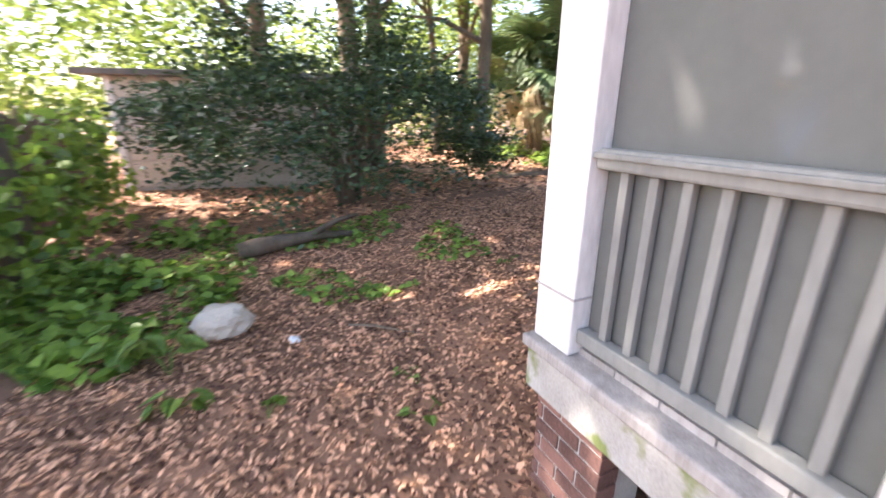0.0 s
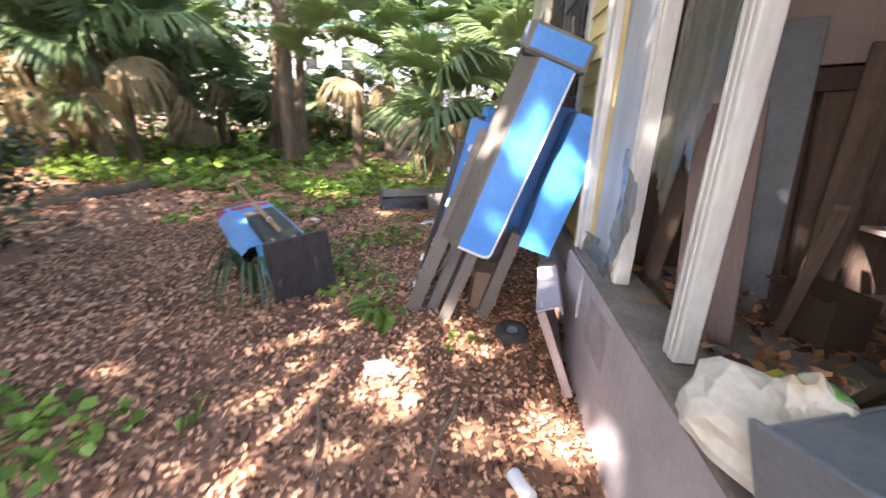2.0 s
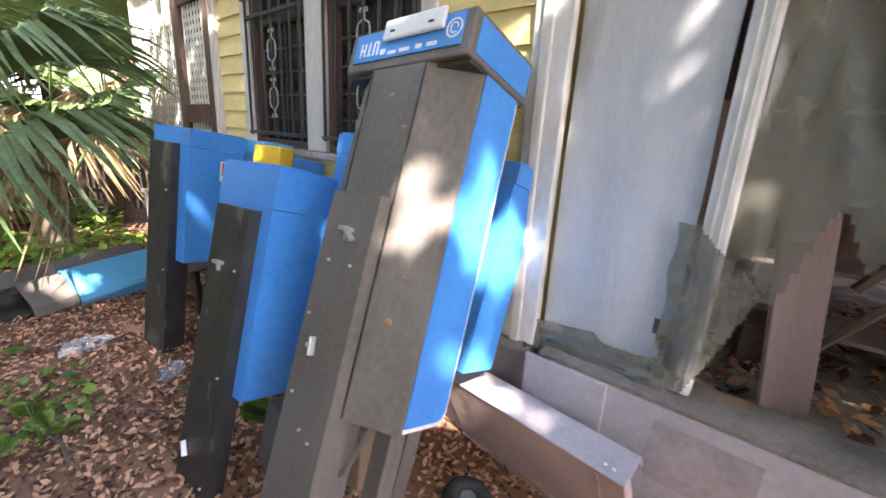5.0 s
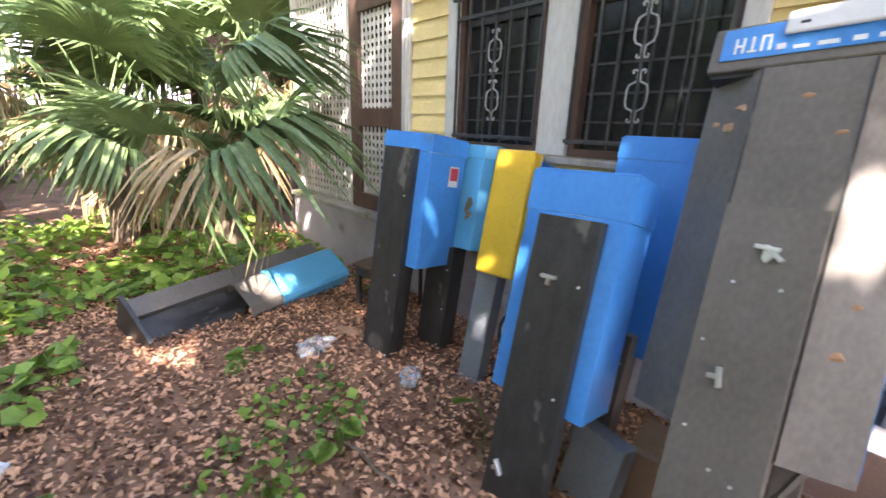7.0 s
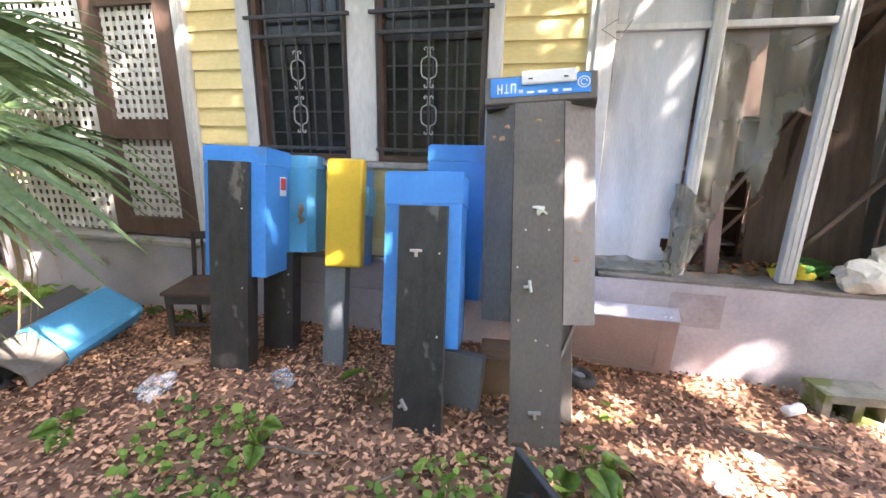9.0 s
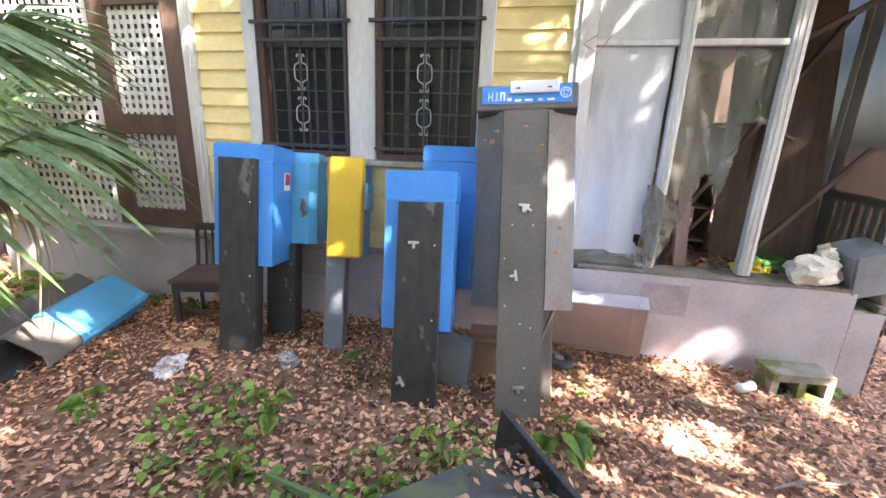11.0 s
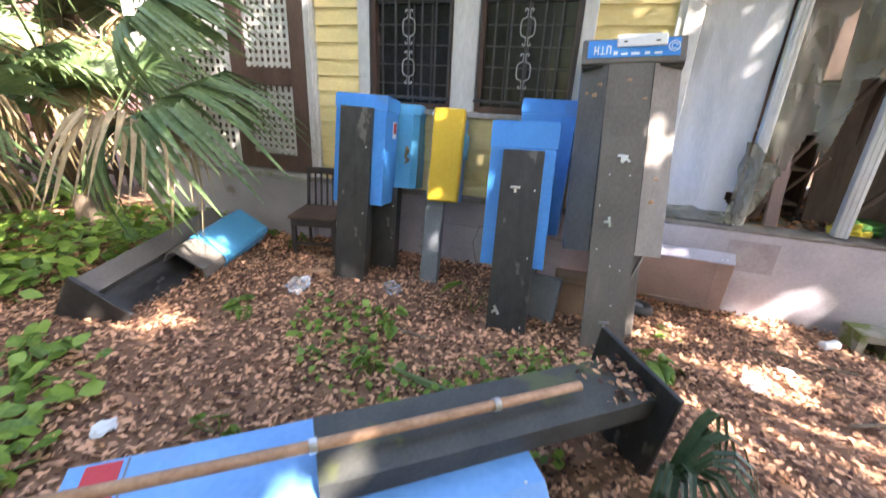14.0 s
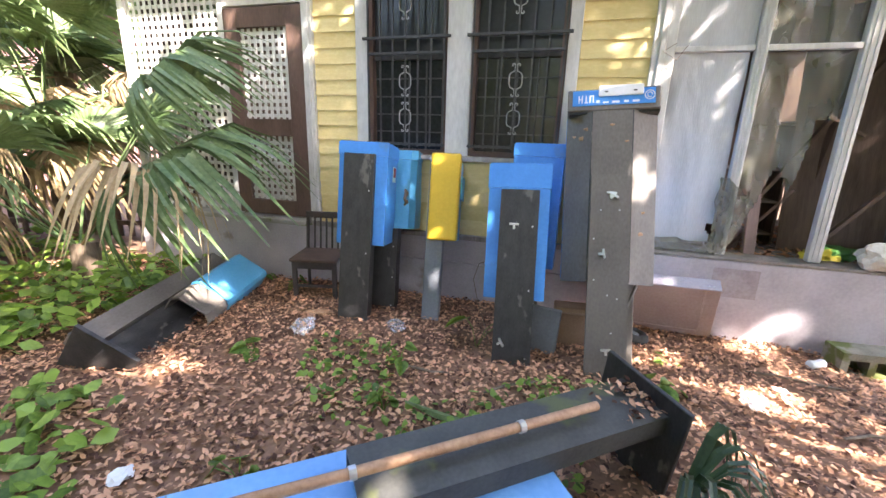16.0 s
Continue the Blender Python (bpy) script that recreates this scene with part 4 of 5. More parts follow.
    side = part("side_channel", channel(0.16, 0.10, 1.65, z0=0.02), GREY_METAL, t, "grey channel rail filled with dead leaves")
    side.location = (-0.20, -0.02, 0)
    # booth lying by the path
    ax = Vector((0.775, 0.632, 0.0)).normalized()
    side = Vector((0.632, -0.775, -0.12)).normalized()
    up = ax.cross(side) * -1
    fm = Matrix((ax, -side, up if up.z > 0 else -up)).transposed().to_4x4()
    fm.translation = (-0.81, -3.06, 0.16)
    t = thing("fallen_telephone_booth", "faded blue telephone enclosure lying on its face with red stripes", "telephone booth", fm, "telephone enclosures")
    def folded(x0, x1, prof):
        bm = bmesh.new()
        a, b = [bm.verts.new((x0, y, z)) for y, z in prof], [bm.verts.new((x1, y, z)) for y, z in prof]
        n = len(prof)
        for i in range(n):
            bm.faces.new((a[i], a[(i + 1) % n], b[(i + 1) % n], b[i]))
        bm.faces.new(a[::-1])
        bm.faces.new(b)
        bmesh.ops.bevel(bm, geom=[e for e in bm.edges if e.calc_face_angle(0) > 0.3], offset=0.003, segments=1, affect="EDGES")
        return bm
    part("back_sheet", folded(0.0, 1.47, [(0.0, 0.355), (0.0, 0.37), (-0.46, 0.37), (-0.55, 0.295), (-0.55, 0.265), (-0.535, 0.265), (-0.535, 0.288), (-0.455, 0.355)]), FADED_BLUE, t, "sun-faded sky blue back sheet with a folded edge")
    part("side_wall", box(0.03, 1.43, -0.533, -0.515, 0.0, 0.28, 0.004), SIDE_GREY, t, "pale grey side sheet")
    part("side_lip", box(0.03, 1.43, -0.543, -0.534, 0.0, 0.03, 0.003), SIDE_GREY, t)
    part("side_wall", box(0.03, 1.43, -0.03, -0.012, 0.0, 0.353, 0.004), GREY_METAL, t)
    part("end_wall", box(1.435, 1.452, -0.40, -0.012, 0.05, 0.353, 0.004), CYAN, t)
    part("end_wall", box(0.01, 0.028, -0.40, -0.012, 0.0, 0.353, 0.004), GREY_METAL, t)
    part("red_stripe", box(0.05, 0.15, -0.40, -0.012, 0.3705, 0.373), RED, t, "red stripe")
    part("red_stripe", folded(0.04, 0.15, [(-0.462, 0.3715), (-0.468, 0.3705), (-0.548, 0.303), (-0.545, 0.3075)]), RED, t, "red stripe")
    part("seam", box(0.163, 0.169, -0.455, -0.005, 0.3702, 0.3725), POST_GREY, t)
    part("seam", folded(0.163, 0.169, [(-0.455, 0.3735), (-0.461, 0.3725), (-0.548, 0.299), (-0.545, 0.303)]), POST_GREY, t)
    for x, y in ((0.02, -0.2), (0.1, -0.43), (0.6, -0.45), (1.4, -0.45), (1.4, -0.05)):
        part("rivet", tube([(x, y, 0.3702), (x, y, 0.374)], 0.006, 8), STEEL, t)
    post = part("post", channel(0.26, 0.10, 1.30), MOSSY_BLACK, t, "mossy black channel post lying on the sheet")
    post.matrix_basis = Matrix(((0, 0, 1, 0.74), (1, 0, 0, -0.215), (0, -1, 0, 0.472), (0, 0, 0, 1)))
    cap = part("base_plate", box(2.035, 2.06, -0.43, 0.03, 0.05, 0.55, 0.006), BLACK, t, "black square base plate")
    pr = np.random.default_rng(8)
    lp = np.stack([2.03 - abs(pr.normal(0, 0.09, 90)), pr.uniform(-0.34, -0.09, 90), 0.478 + pr.uniform(0, 0.02, 90)], 1)
    tagged(leaf_cloud("leaf_debris", lp, 1.0, 0.035, LITTER, t, rng=pr), "dead leaves caught against the base plate", kind="stuff")
    r = thing("rod", "rusty copper-coloured rod lying across the fallen enclosure", "rod")
    p0, p1 = Vector((0.72, -2.20, 0.652)), Vector((-0.06, -2.835, 0.652))
    dd = (p1 - p0).normalized()
    part("pipe", tube([p0, p0.lerp(p1, 0.5), p1, p1 + dd * 0.5 + Vector((0, 0, 0.01)), p1 + dd * 1.1 + Vector((0, 0, 0.03))], 0.019, 10), RUST, r, smooth=True)
    for s in (0.36, 0.99):
        q = p0.lerp(p1, s)
        part("clip", tube([q - dd * 0.012, q + dd * 0.012], 0.024, 10), STEEL, r, "steel pipe clip")


all_booths()


# ---- loose things in the yard ----
def yard_things():
    ch = thing("chair", "dark wooden slat-back chair with a worn brown seat", "chair", pose(-1.74, -0.38, 0.105, 0, 0, 14))
    for x in (-0.19, 0.19):
        part("leg", box(x - 0.02, x + 0.02, -0.20, -0.16, 0, 0.42, 0.004), CHAIRBLACK, ch)
        part("back_leg", tube([(x, 0.19, 0.0), (x, 0.19, 0.42), (x, 0.25, 0.80)], 0.018, 6), CHAIRBLACK, ch)
    part("seat", box(-0.225, 0.225, -0.225, 0.22, 0.42, 0.45, 0.01), SEATBROWN, ch)
    part("apron", box(-0.17, 0.17, -0.205, -0.19, 0.35, 0.42, 0.003), CHAIRBLACK, ch)
    part("stretcher", box(-0.17, 0.17, -0.185, -0.17, 0.16, 0.19, 0.003), CHAIRBLACK, ch)
    for i in range(5):
        x = -0.12 + i * 0.06
        part("slat", tube([(x, 0.20, 0.45), (x, 0.225, 0.62), (x, 0.247, 0.78)], 0.011, 6), CHAIRBLACK, ch)
    part("crest_rail", box(-0.21, 0.21, 0.235, 0.262, 0.755, 0.82, 0.008), CHAIRBLACK, ch)
    blk = thing("concrete_block", "mossy hollow concrete block on the ground by the wall", "concrete block", pose(2.74, -0.26, ground_z(2.74, -0.26) - 0.01, 0, 0, 6))
    bm = bmesh.new()
    w, h, d = 0.40, 0.20, 0.20
    for x0, x1, z0, z1 in ((-0.2, 0.2, 0.0, 0.04), (-0.2, 0.2, 0.145, 0.2), (-0.2, -0.15, 0.04, 0.145), (0.15, 0.2, 0.04, 0.145), (-0.025, 0.025, 0.04, 0.145)):
        box(x0, x1, -0.1, 0.1, z0, z1, bm=bm)
    bmesh.ops.remove_doubles(bm, verts=list(bm.verts), dist=0.0005)
    part("block", bm, MOSSY_BLOCK, blk)
    part("core_back", box(-0.149, 0.149, 0.06, 0.075, 0.041, 0.144), MOSSY_BLOCK, blk)
    can = thing("drink_can", "crumpled white drink can on the leaves", "can", pose(2.38, -0.43, ground_z(2.38, -0.43) + 0.04, 0, 90, 30))
    part("can_body", tube([(0, 0, -0.07), (0, 0, -0.06), (0.005, 0, 0), (0, 0, 0.055), (0, 0, 0.068)], [0.024, 0.033, 0.029, 0.033, 0.025], 14), WHITE_PLASTIC, can, smooth=True)
    ty = thing("small_wheel", "small black rubber wheel lying by the cabinet", "wheel", pose(1.15, -0.40, ground_z(1.15, -0.40), 0, 8, 0))
    bm = bmesh.new()
    for i in range(24):
        a = 2 * math.pi * i / 24
        for k in range(8):
            b = 2 * math.pi * k / 8
            bm.verts.new(((0.075 + 0.04 * math.cos(b)) * math.cos(a), (0.075 + 0.04 * math.cos(b)) * math.sin(a), 0.045 + 0.04 * math.sin(b)))
    bm.verts.ensure_lookup_table()
    for i in range(24):
        for k in range(8):
            bm.faces.new([bm.verts[q] for q in (i * 8 + k, ((i + 1) % 24) * 8 + k, ((i + 1) % 24) * 8 + (k + 1) % 8, i * 8 + (k + 1) % 8)])
    part("tyre", bm, RUBBER, ty, smooth=True)
    part("hub", tube([(0, 0, 0.02), (0, 0, 0.07)], 0.036, 12), POST_GREY, ty)
    st = thing("stone", "pale rounded stone on the leaves beside green vines", "stone", pose(4.56, -1.95, 0.0))
    blob("rock", PALE_STONE, st, 0.19, 0.15, 0.13, 2, rough=0.2)
    for x, y, s, lab in ((4.13, -1.62, 0.05, "crumpled white paper scrap"), (0.02, -2.35, 0.035, "white paper scrap"), (-1.25, -2.75, 0.06, "white blossom-like paper scrap"), (1.95, -0.95, 0.05, "white paper scrap")):
        p = thing("paper_scrap", lab + " on the leaves", "litter", pose(x, y, ground_z(x, y) + 0.005, 0, 0, x * 70), "litter")
        blob("paper", WHITE_PLASTIC, p, s, s * 0.7, s * 0.4, x, sub=2, rough=0.6)
    for x, y, s in ((-1.35, -1.25, 0.12), (1.72, -1.15, 0.09), (-0.7, -0.95, 0.09)):
        p = thing("plastic_wrap", "crumpled clear plastic wrap among the leaves", "litter", pose(x, y, ground_z(x, y), 0, 0, x * 50), "litter")
        blob("wrap", CLEAR, p, s, s * 0.7, s * 0.35, x + 5, rough=0.7)
    for x, y, L, a in ((0.35, -1.45, 0.5, 40), (2.1, -0.75, 0.55, 170), (3.5, -1.5, 0.6, 145), (-0.3, -1.5, 0.4, 10), (2.3, -1.3, 0.5, 20)):
        p = thing("stick", "dry fallen stick on the leaves", "stick", pose(x, y, ground_z(x, y) + 0.02, 0, 2, a), "fallen sticks")
        part("stick", tube([(-L / 2, 0, 0), (-L / 6, 0.015, 0.008), (L / 5, -0.01, 0.006), (L / 2, 0.01, 0)], [0.008, 0.010, 0.008, 0.005], 6), TWIG, p)
    lg = thing("log", "dark fallen log under the shrub", "log", pose(3.9, -3.75, 0.02, 0, 0, 12))
    part("log_trunk", tube([(-0.9, 0.1, 0.05), (-0.3, 0.0, 0.10), (0.3, 0.02, 0.09), (0.55, 0.0, 0.06)], [0.035, 0.055, 0.10, 0.09], 10), BARK, lg, smooth=True)
    part("branch_stub", tube([(-0.2, 0, 0.1), (-0.5, 0.15, 0.28), (-0.75, 0.2, 0.33)], [0.04, 0.03, 0.015], 7), BARK, lg, smooth=True)
    lg = thing("log", "long fallen trunk at the edge of the vines", "log", pose(-2.6, -6.2, 0.12, 0, 0, -4))
    part("log_trunk", tube([(-3.2, 0.1, 0.05), (-1.0, 0.0, 0.08), (1.0, 0.02, 0.08), (2.2, 0.0, 0.06)], [0.08, 0.10, 0.11, 0.09], 10), BARK, lg, smooth=True)

    hs = thing("telephone_handset", "black telephone handset lying against the foundation", "handset", pose(-0.72, -0.10, ground_z(-0.72, -0.1) + 0.02, 0, 10, 0))
    part("grip", tube([(0, 0, 0.03), (-0.02, 0, 0.10), (-0.02, 0, 0.15), (0, 0, 0.21)], [0.014, 0.012, 0.012, 0.014], 8), RUBBER, hs, smooth=True)
    part("ear_cup", tube([(0.0, 0, 0.02), (0.03, 0, 0.02)], 0.026, 10), RUBBER, hs)
    part("mouth_cup", tube([(0.0, 0, 0.215), (0.03, 0, 0.215)], 0.026, 10), RUBBER, hs)
    for p in ([(-0.02, -0.62, 0.75), (-0.10, -0.66, 0.72), (-0.13, -0.70, 0.60), (-0.08, -0.75, 0.45), (0.02, -0.85, 0.25), (0.08, -1.0, 0.19)], [(1.19, -0.06, 2.42), (1.10, -0.09, 2.36), (1.20, -0.08, 2.30), (1.28, -0.04, 2.42)]):
        w = thing("loose_wire", "thin loose wire hanging in a curl", "wire", group="loose wires")
        part("wire", tube(p, 0.003, 5), TWIG, w)
    cl = thing("red_cloth", "faded red rag lying among the leaves", "rag", pose(-1.42, -0.95, ground_z(-1.42, -0.95), 0, 0, 20))
    blob("rag", RUST, cl, 0.12, 0.05, 0.025, 6, sub=3, rough=0.7)


yard_things()


# ---- plants ----
def heart(size, bend):
    """A heart-shaped leaf blade with a fold and a drooping tip."""
    out = [(0, 0), (0.30, -0.10), (0.52, 0.08), (0.50, 0.38), (0.28, 0.72), (0, 1.0)]
    bm = bmesh.new()
    mid = [bm.verts.new((0, y * size, -bend * size * y * y)) for y in (0.0, 0.12, 0.4, 0.72, 1.0)]
    for s in (-1, 1):
        e = [bm.verts.new((s * x * size, y * size, 0.10 * size * x - bend * size * max(0, y) ** 2)) for x, y in out[1:5]]
        for q in ((mid[0], e[0], e[1], mid[1]), (mid[1], e[1], e[2], mid[2]), (mid[2], e[2], e[3], mid[3])):
            bm.faces.new(q)
        bm.faces.new((mid[3], e[3], mid[4]))
    return bm


HEARTS = []
for _s in range(3):
    _b = heart(1.0, 0.15 + 0.15 * _s)
    _m = bpy.data.meshes.new("leaf_blade")
    _b.to_mesh(_m)
    _b.free()
    _m.materials.append(GREEN)
    for _f in _m.polygons:
        _f.use_smooth = True
    HEARTS.append(_m)


def heart_plant(x, y, n, size, height, seed):
    rng = random.Random(seed)
    t = thing("leafy_plant", "young plant with bright green heart-shaped leaves", "plant", pose(x, y, ground_z(x, y) - 0.01), "leafy weeds")
    for i in range(n):
        a = rng.uniform(0, 2 * math.pi)
        h, r = height * rng.uniform(0.45, 1.1), size * rng.uniform(0.5, 1.3)
        tip = Vector((math.cos(a) * r, math.sin(a) * r, h))
        part("stem", tube([(0, 0, 0), (tip.x * 0.4, tip.y * 0.4, h * 0.7), tip], 0.003, 4), GREEN, t)
        ob = new("leaf", HEARTS[i % 3])
        ob.parent = t
        ob.matrix_basis = Matrix.Translation(tip) @ pose(0, 0, 0, rng.uniform(-45, 10), rng.uniform(-25, 25), math.degrees(a) - 90) @ Matrix.Scale(size * rng.uniform(0.7, 1.2), 4)
    return t


for _i, (_x, _y, _n, _s, _h) in enumerate(((-0.02, -1.0, 3, 0.19, 0.22), (-1.50, -1.62, 5, 0.10, 0.06), (1.10, -1.27, 8, 0.14, 0.16), (-0.42, -1.56, 6, 0.08, 0.24), (-0.35, -1.95, 6, 0.07, 0.12), (-2.05, -0.50, 4, 0.12, 0.14), (-2.0, -2.55, 6, 0.12, 0.14),
        (-0.75, -2.6, 4, 0.09, 0.08), (0.55, -1.62, 9, 0.06, 0.16), (0.35, -1.85, 8, 0.06, 0.12), (-2.6, -0.25, 3, 0.12, 0.1), (3.62, -0.55, 3, 0.07, 0.07), (3.55, -0.95, 4, 0.06, 0.06), (4.35, -0.9, 3, 0.08, 0.06), (4.85, -1.55, 7, 0.13, 0.26), (5.05, -1.75, 8, 0.13, 0.3), (4.75, -1.2, 5, 0.11, 0.12),
        (2.2, -1.9, 4, 0.07, 0.08), (1.35, -0.75, 3, 0.07, 0.07), (3.05, -0.14, 4, 0.06, 0.1), (-2.45, -1.6, 5, 0.1, 0.1))):
    heart_plant(_x, _y, _n, _s, _h, 40 + _i)


def vine_patch(name, label, n, x0, x1, y0, y1, hgt, size, seed, mat_=None, keep=None):
    rng = np.random.default_rng(seed)
    pts = []
    for x, y in rng.uniform((x0, y0), (x1, y1), (n, 2)):
        k = noise.noise(Vector((x * 1.1, y * 1.1, seed)))
        if k > -0.12 and (keep is None or keep(x, y)):
            pts.append((x, y, ground_z(x, y) + 0.02 + rng.uniform(0, 1) ** 1.5 * hgt * (0.4 + k)))
    tagged(leaf_cloud(name, pts, 1.0, size, mat_ or GREEN, rng=rng, ratio=0.85, flat=0.5), label, "ground cover", kind="stuff")


vine_patch("vine_ground_cover", "green vines spreading over the leaf litter", 2700, -4.2, -0.6, -4.4, -1.2, 0.24, 0.095, 21, keep=lambda x, y: x < -0.75 - 0.55 * (y + 4) and not (x > -2.9 and y > -2.45))
vine_patch("vine_ground_cover", "dense green vines below the palmettos", 3200, -7.0, -2.9, -3.5, -0.2, 0.35, 0.11, 22)
vine_patch("vine_ground_cover", "green vines by the old fence", 3600, 4.3, 6.6, -4.6, -1.6, 0.38, 0.11, 23, keep=lambda x, y: x > 4.75 + 0.3 * math.sin(y * 3) and math.hypot(x - 4.56, y + 1.95) > 0.5)
vine_patch("vine_ground_cover", "low green weeds along the path", 2200, 2.2, 5.0, -4.4, -2.0, 0.10, 0.07, 24)
vine_patch("vine_ground_cover", "sunlit green undergrowth among the trees", 9000, -14, -2.5, -12, -4.2, 0.5, 0.16, 25)
vine_patch("vine_ground_cover", "green weeds between the posts", 600, -1.2, 1.0, -2.2, -1.3, 0.10, 0.05, 26)


def fan_mesh(name, radius, n, spread, droop, material, seed, broad=0.052):
    """A palmetto fan: narrow pleated blades from one hub, tips drooping."""
    rng = random.Random(seed)
    bm = bmesh.new()
    hub = bm.verts.new((0, 0, 0))
    for i in range(n):
        a = radians(-spread / 2 + spread * i / (n - 1)) + rng.uniform(-0.02, 0.02)
        L = radius * rng.uniform(0.8, 1.05) * (0.8 + 0.2 * math.cos(a * 0.7))
        dirv = Vector((math.sin(a), math.cos(a), 0))
        sv = Vector((math.cos(a), -math.sin(a), 0))
        dr = droop * rng.uniform(0.6, 1.4)
        prev = None
        for k, s in enumerate((0.08, 0.3, 0.55, 0.8, 1.0)):
            wv = radius * broad * (0.25, 0.8, 1.0, 0.6, 0.06)[k]
            z = 0.05 * L * math.sin(s * 3) - dr * L * max(0.0, s - 0.35) ** 2
            c = dirv * (L * s * (1 - 0.25 * dr * max(0, s - 0.5))) + Vector((0, 0, z))
            cur = [bm.verts.new(c - sv * wv + Vector((0, 0, wv * 0.5))), bm.verts.new(c), bm.verts.new(c + sv * wv + Vector((0, 0, wv * 0.5)))]
            if prev:
                bm.faces.new((prev[0], prev[1], cur[1], cur[0]))
                bm.faces.new((prev[1], prev[2], cur[2], cur[1]))
            else:
                bm.faces.new((hub, cur[1], cur[0]))
                bm.faces.new((hub, cur[2], cur[1]))
            prev = cur
    me = bpy.data.meshes.new(name)
    bm.to_mesh(me)
    bm.free()
    me.materials.append(material)
    return me


FANS = [fan_mesh("frond", 0.62, 46, 225, d, PALM, s, 0.036) for s, d in ((1, 0.35), (2, 0.8), (3, 1.3))]
DRY = fan_mesh("dry_frond", 0.62, 30, 120, 1.7, PALM_DRY, 5, 0.024)


def palmetto(x, y, fronds, trunk=0.0, label="green palmetto with drooping fan leaves", seed=1, dry=2, scale=1.0):
    rng = random.Random(seed)
    t = thing("palmetto", label, "palm", pose(x, y, ground_z(x, y) - 0.02), "palmettos")
    if trunk:
        part("trunk", tube([(0, 0, 0), (0.03, 0.02, trunk * 0.5), (0.0, 0.05, trunk)], [0.15, 0.12, 0.13], 10), BARK, t)
    for az, el, L, s, kind in fronds:
        a, e = radians(az), radians(el)
        d = Vector((math.cos(a) * math.cos(e), math.sin(a) * math.cos(e), math.sin(e)))
        root = Vector((0, 0, max(0.0, trunk - 0.05)))
        tip = root + d * L * scale
        part("stalk", tube([root, root.lerp(tip, 0.55) + Vector((0, 0, 0.06)), tip], [0.014, 0.011, 0.008], 5), PALM if kind < 3 else PALM_DRY, t)
        ob = new("frond", DRY if kind == 3 else FANS[kind])
        ob.parent = t
        q = Vector((d.x, d.y, d.z - 0.25)).to_track_quat("Y", "Z").to_matrix().to_4x4()
        ob.matrix_basis = Matrix.Translation(tip) @ q @ pose(0, 0, 0, 0, rng.uniform(-25, 25), 0) @ Matrix.Scale(s * scale, 4)
    return t


palmetto(-4.0, -1.05, [(-4, 34, 1.58, 1.95, 2), (3, 50, 2.0, 1.55, 2), (-14, 30, 1.45, 1.5, 3), (-100, 48, 1.3, 1.3, 2), (-70, 55, 1.2, 1.3, 1), (60, 60, 1.4, 1.4, 1), (-80, 40, 1.3, 1.5, 2), (130, 50, 1.4, 1.4, 1), (-120, 55, 1.3, 1.4, 0), (180, 40, 1.2, 1.4, 1)], 0.42, seed=2)
palmetto(-5.2, -1.9, [(i * 51, 35 + 17 * (i % 3), 1.0, 1.2, i % 3) for i in range(8)] + [(-30, 0, 0.6, 1.0, 3), (40, -5, 0.6, 1.1, 3)], 1.5, seed=3, scale=1.15)
palmetto(-6.0, -3.6, [(i * 45 + 20, 25 + 20 * (i % 3), 1.0, 1.2, i % 3) for i in range(9)] + [(0, -15, 0.6, 1.2, 3), (60, -20, 0.6, 1.1, 3)], 2.2, seed=4, scale=1.25)
palmetto(-7.5, -2.0, [(i * 45 + 8, 30 + 18 * (i % 3), 1.0, 1.2, i % 3) for i in range(9)] + [(-20, -25, 0.6, 1.2, 3)], 2.6, seed=5, scale=1.35)
palmetto(-4.9, 0.9, [(i * 60, 45 + 10 * (i % 3), 0.9, 1.1, i % 3) for i in range(6)] + [(-40, -10, 0.5, 1.1, 3), (-80, -20, 0.5, 1.2, 3)], 2.5, "palmetto with dead hanging fronds beside the lattice", seed=6)
for _i in range(14):
    _a = random.Random(70 + _i)
    palmetto(_a.uniform(-14, -7.5), _a.uniform(-11, -3.0), [(k * 60 + _i * 13, 30 + 15 * (k % 3), 1.0, 1.3, k % 3) for k in range(6)] + [(_i * 40, -10, 0.6, 1.2, 3)], _a.uniform(0.3, 1.6), seed=80 + _i, scale=1.15)

# strap-leaved plant at the base plate
_t = thing("strap_leaf_plant", "dark green strap-leaved plant flopping on the leaves", "plant", pose(1.07, -2.25, ground_z(1.07, -2.25)))
for _i in range(24):
    _a = random.Random(_i)
    az, L = _a.uniform(-2.3, 1.0), _a.uniform(0.18, 0.42)
    bm, prev = bmesh.new(), None
    for k in range(7):
        s = k / 6
        c = Vector((math.cos(az) * L * s, math.sin(az) * L * s, 0.08 + 3.6 * L * (s - s * s) - 0.05 * s * _a.uniform(0.95, 1.05)))
        sv = Vector((-math.sin(az), math.cos(az), 0)) * 0.017 * (1 - s) ** 0.5
        cur = [bm.verts.new(c - sv), bm.verts.new(c + Vector((0, 0, -0.006))), bm.verts.new(c + sv)]
        if prev:
            bm.faces.new((prev[0], prev[1], cur[1], cur[0]))
            bm.faces.new((prev[1], prev[2], cur[2], cur[1]))
        prev = cur
    part("strap_leaf", bm, DARKGREEN, _t)
_t = thing("fallen_palm_blade", "green fallen palm blade lying on the ground", "leaf", pose(0.05, -1.95, ground_z(0.05, -1.95) + 0.03, 0, 0, -12))
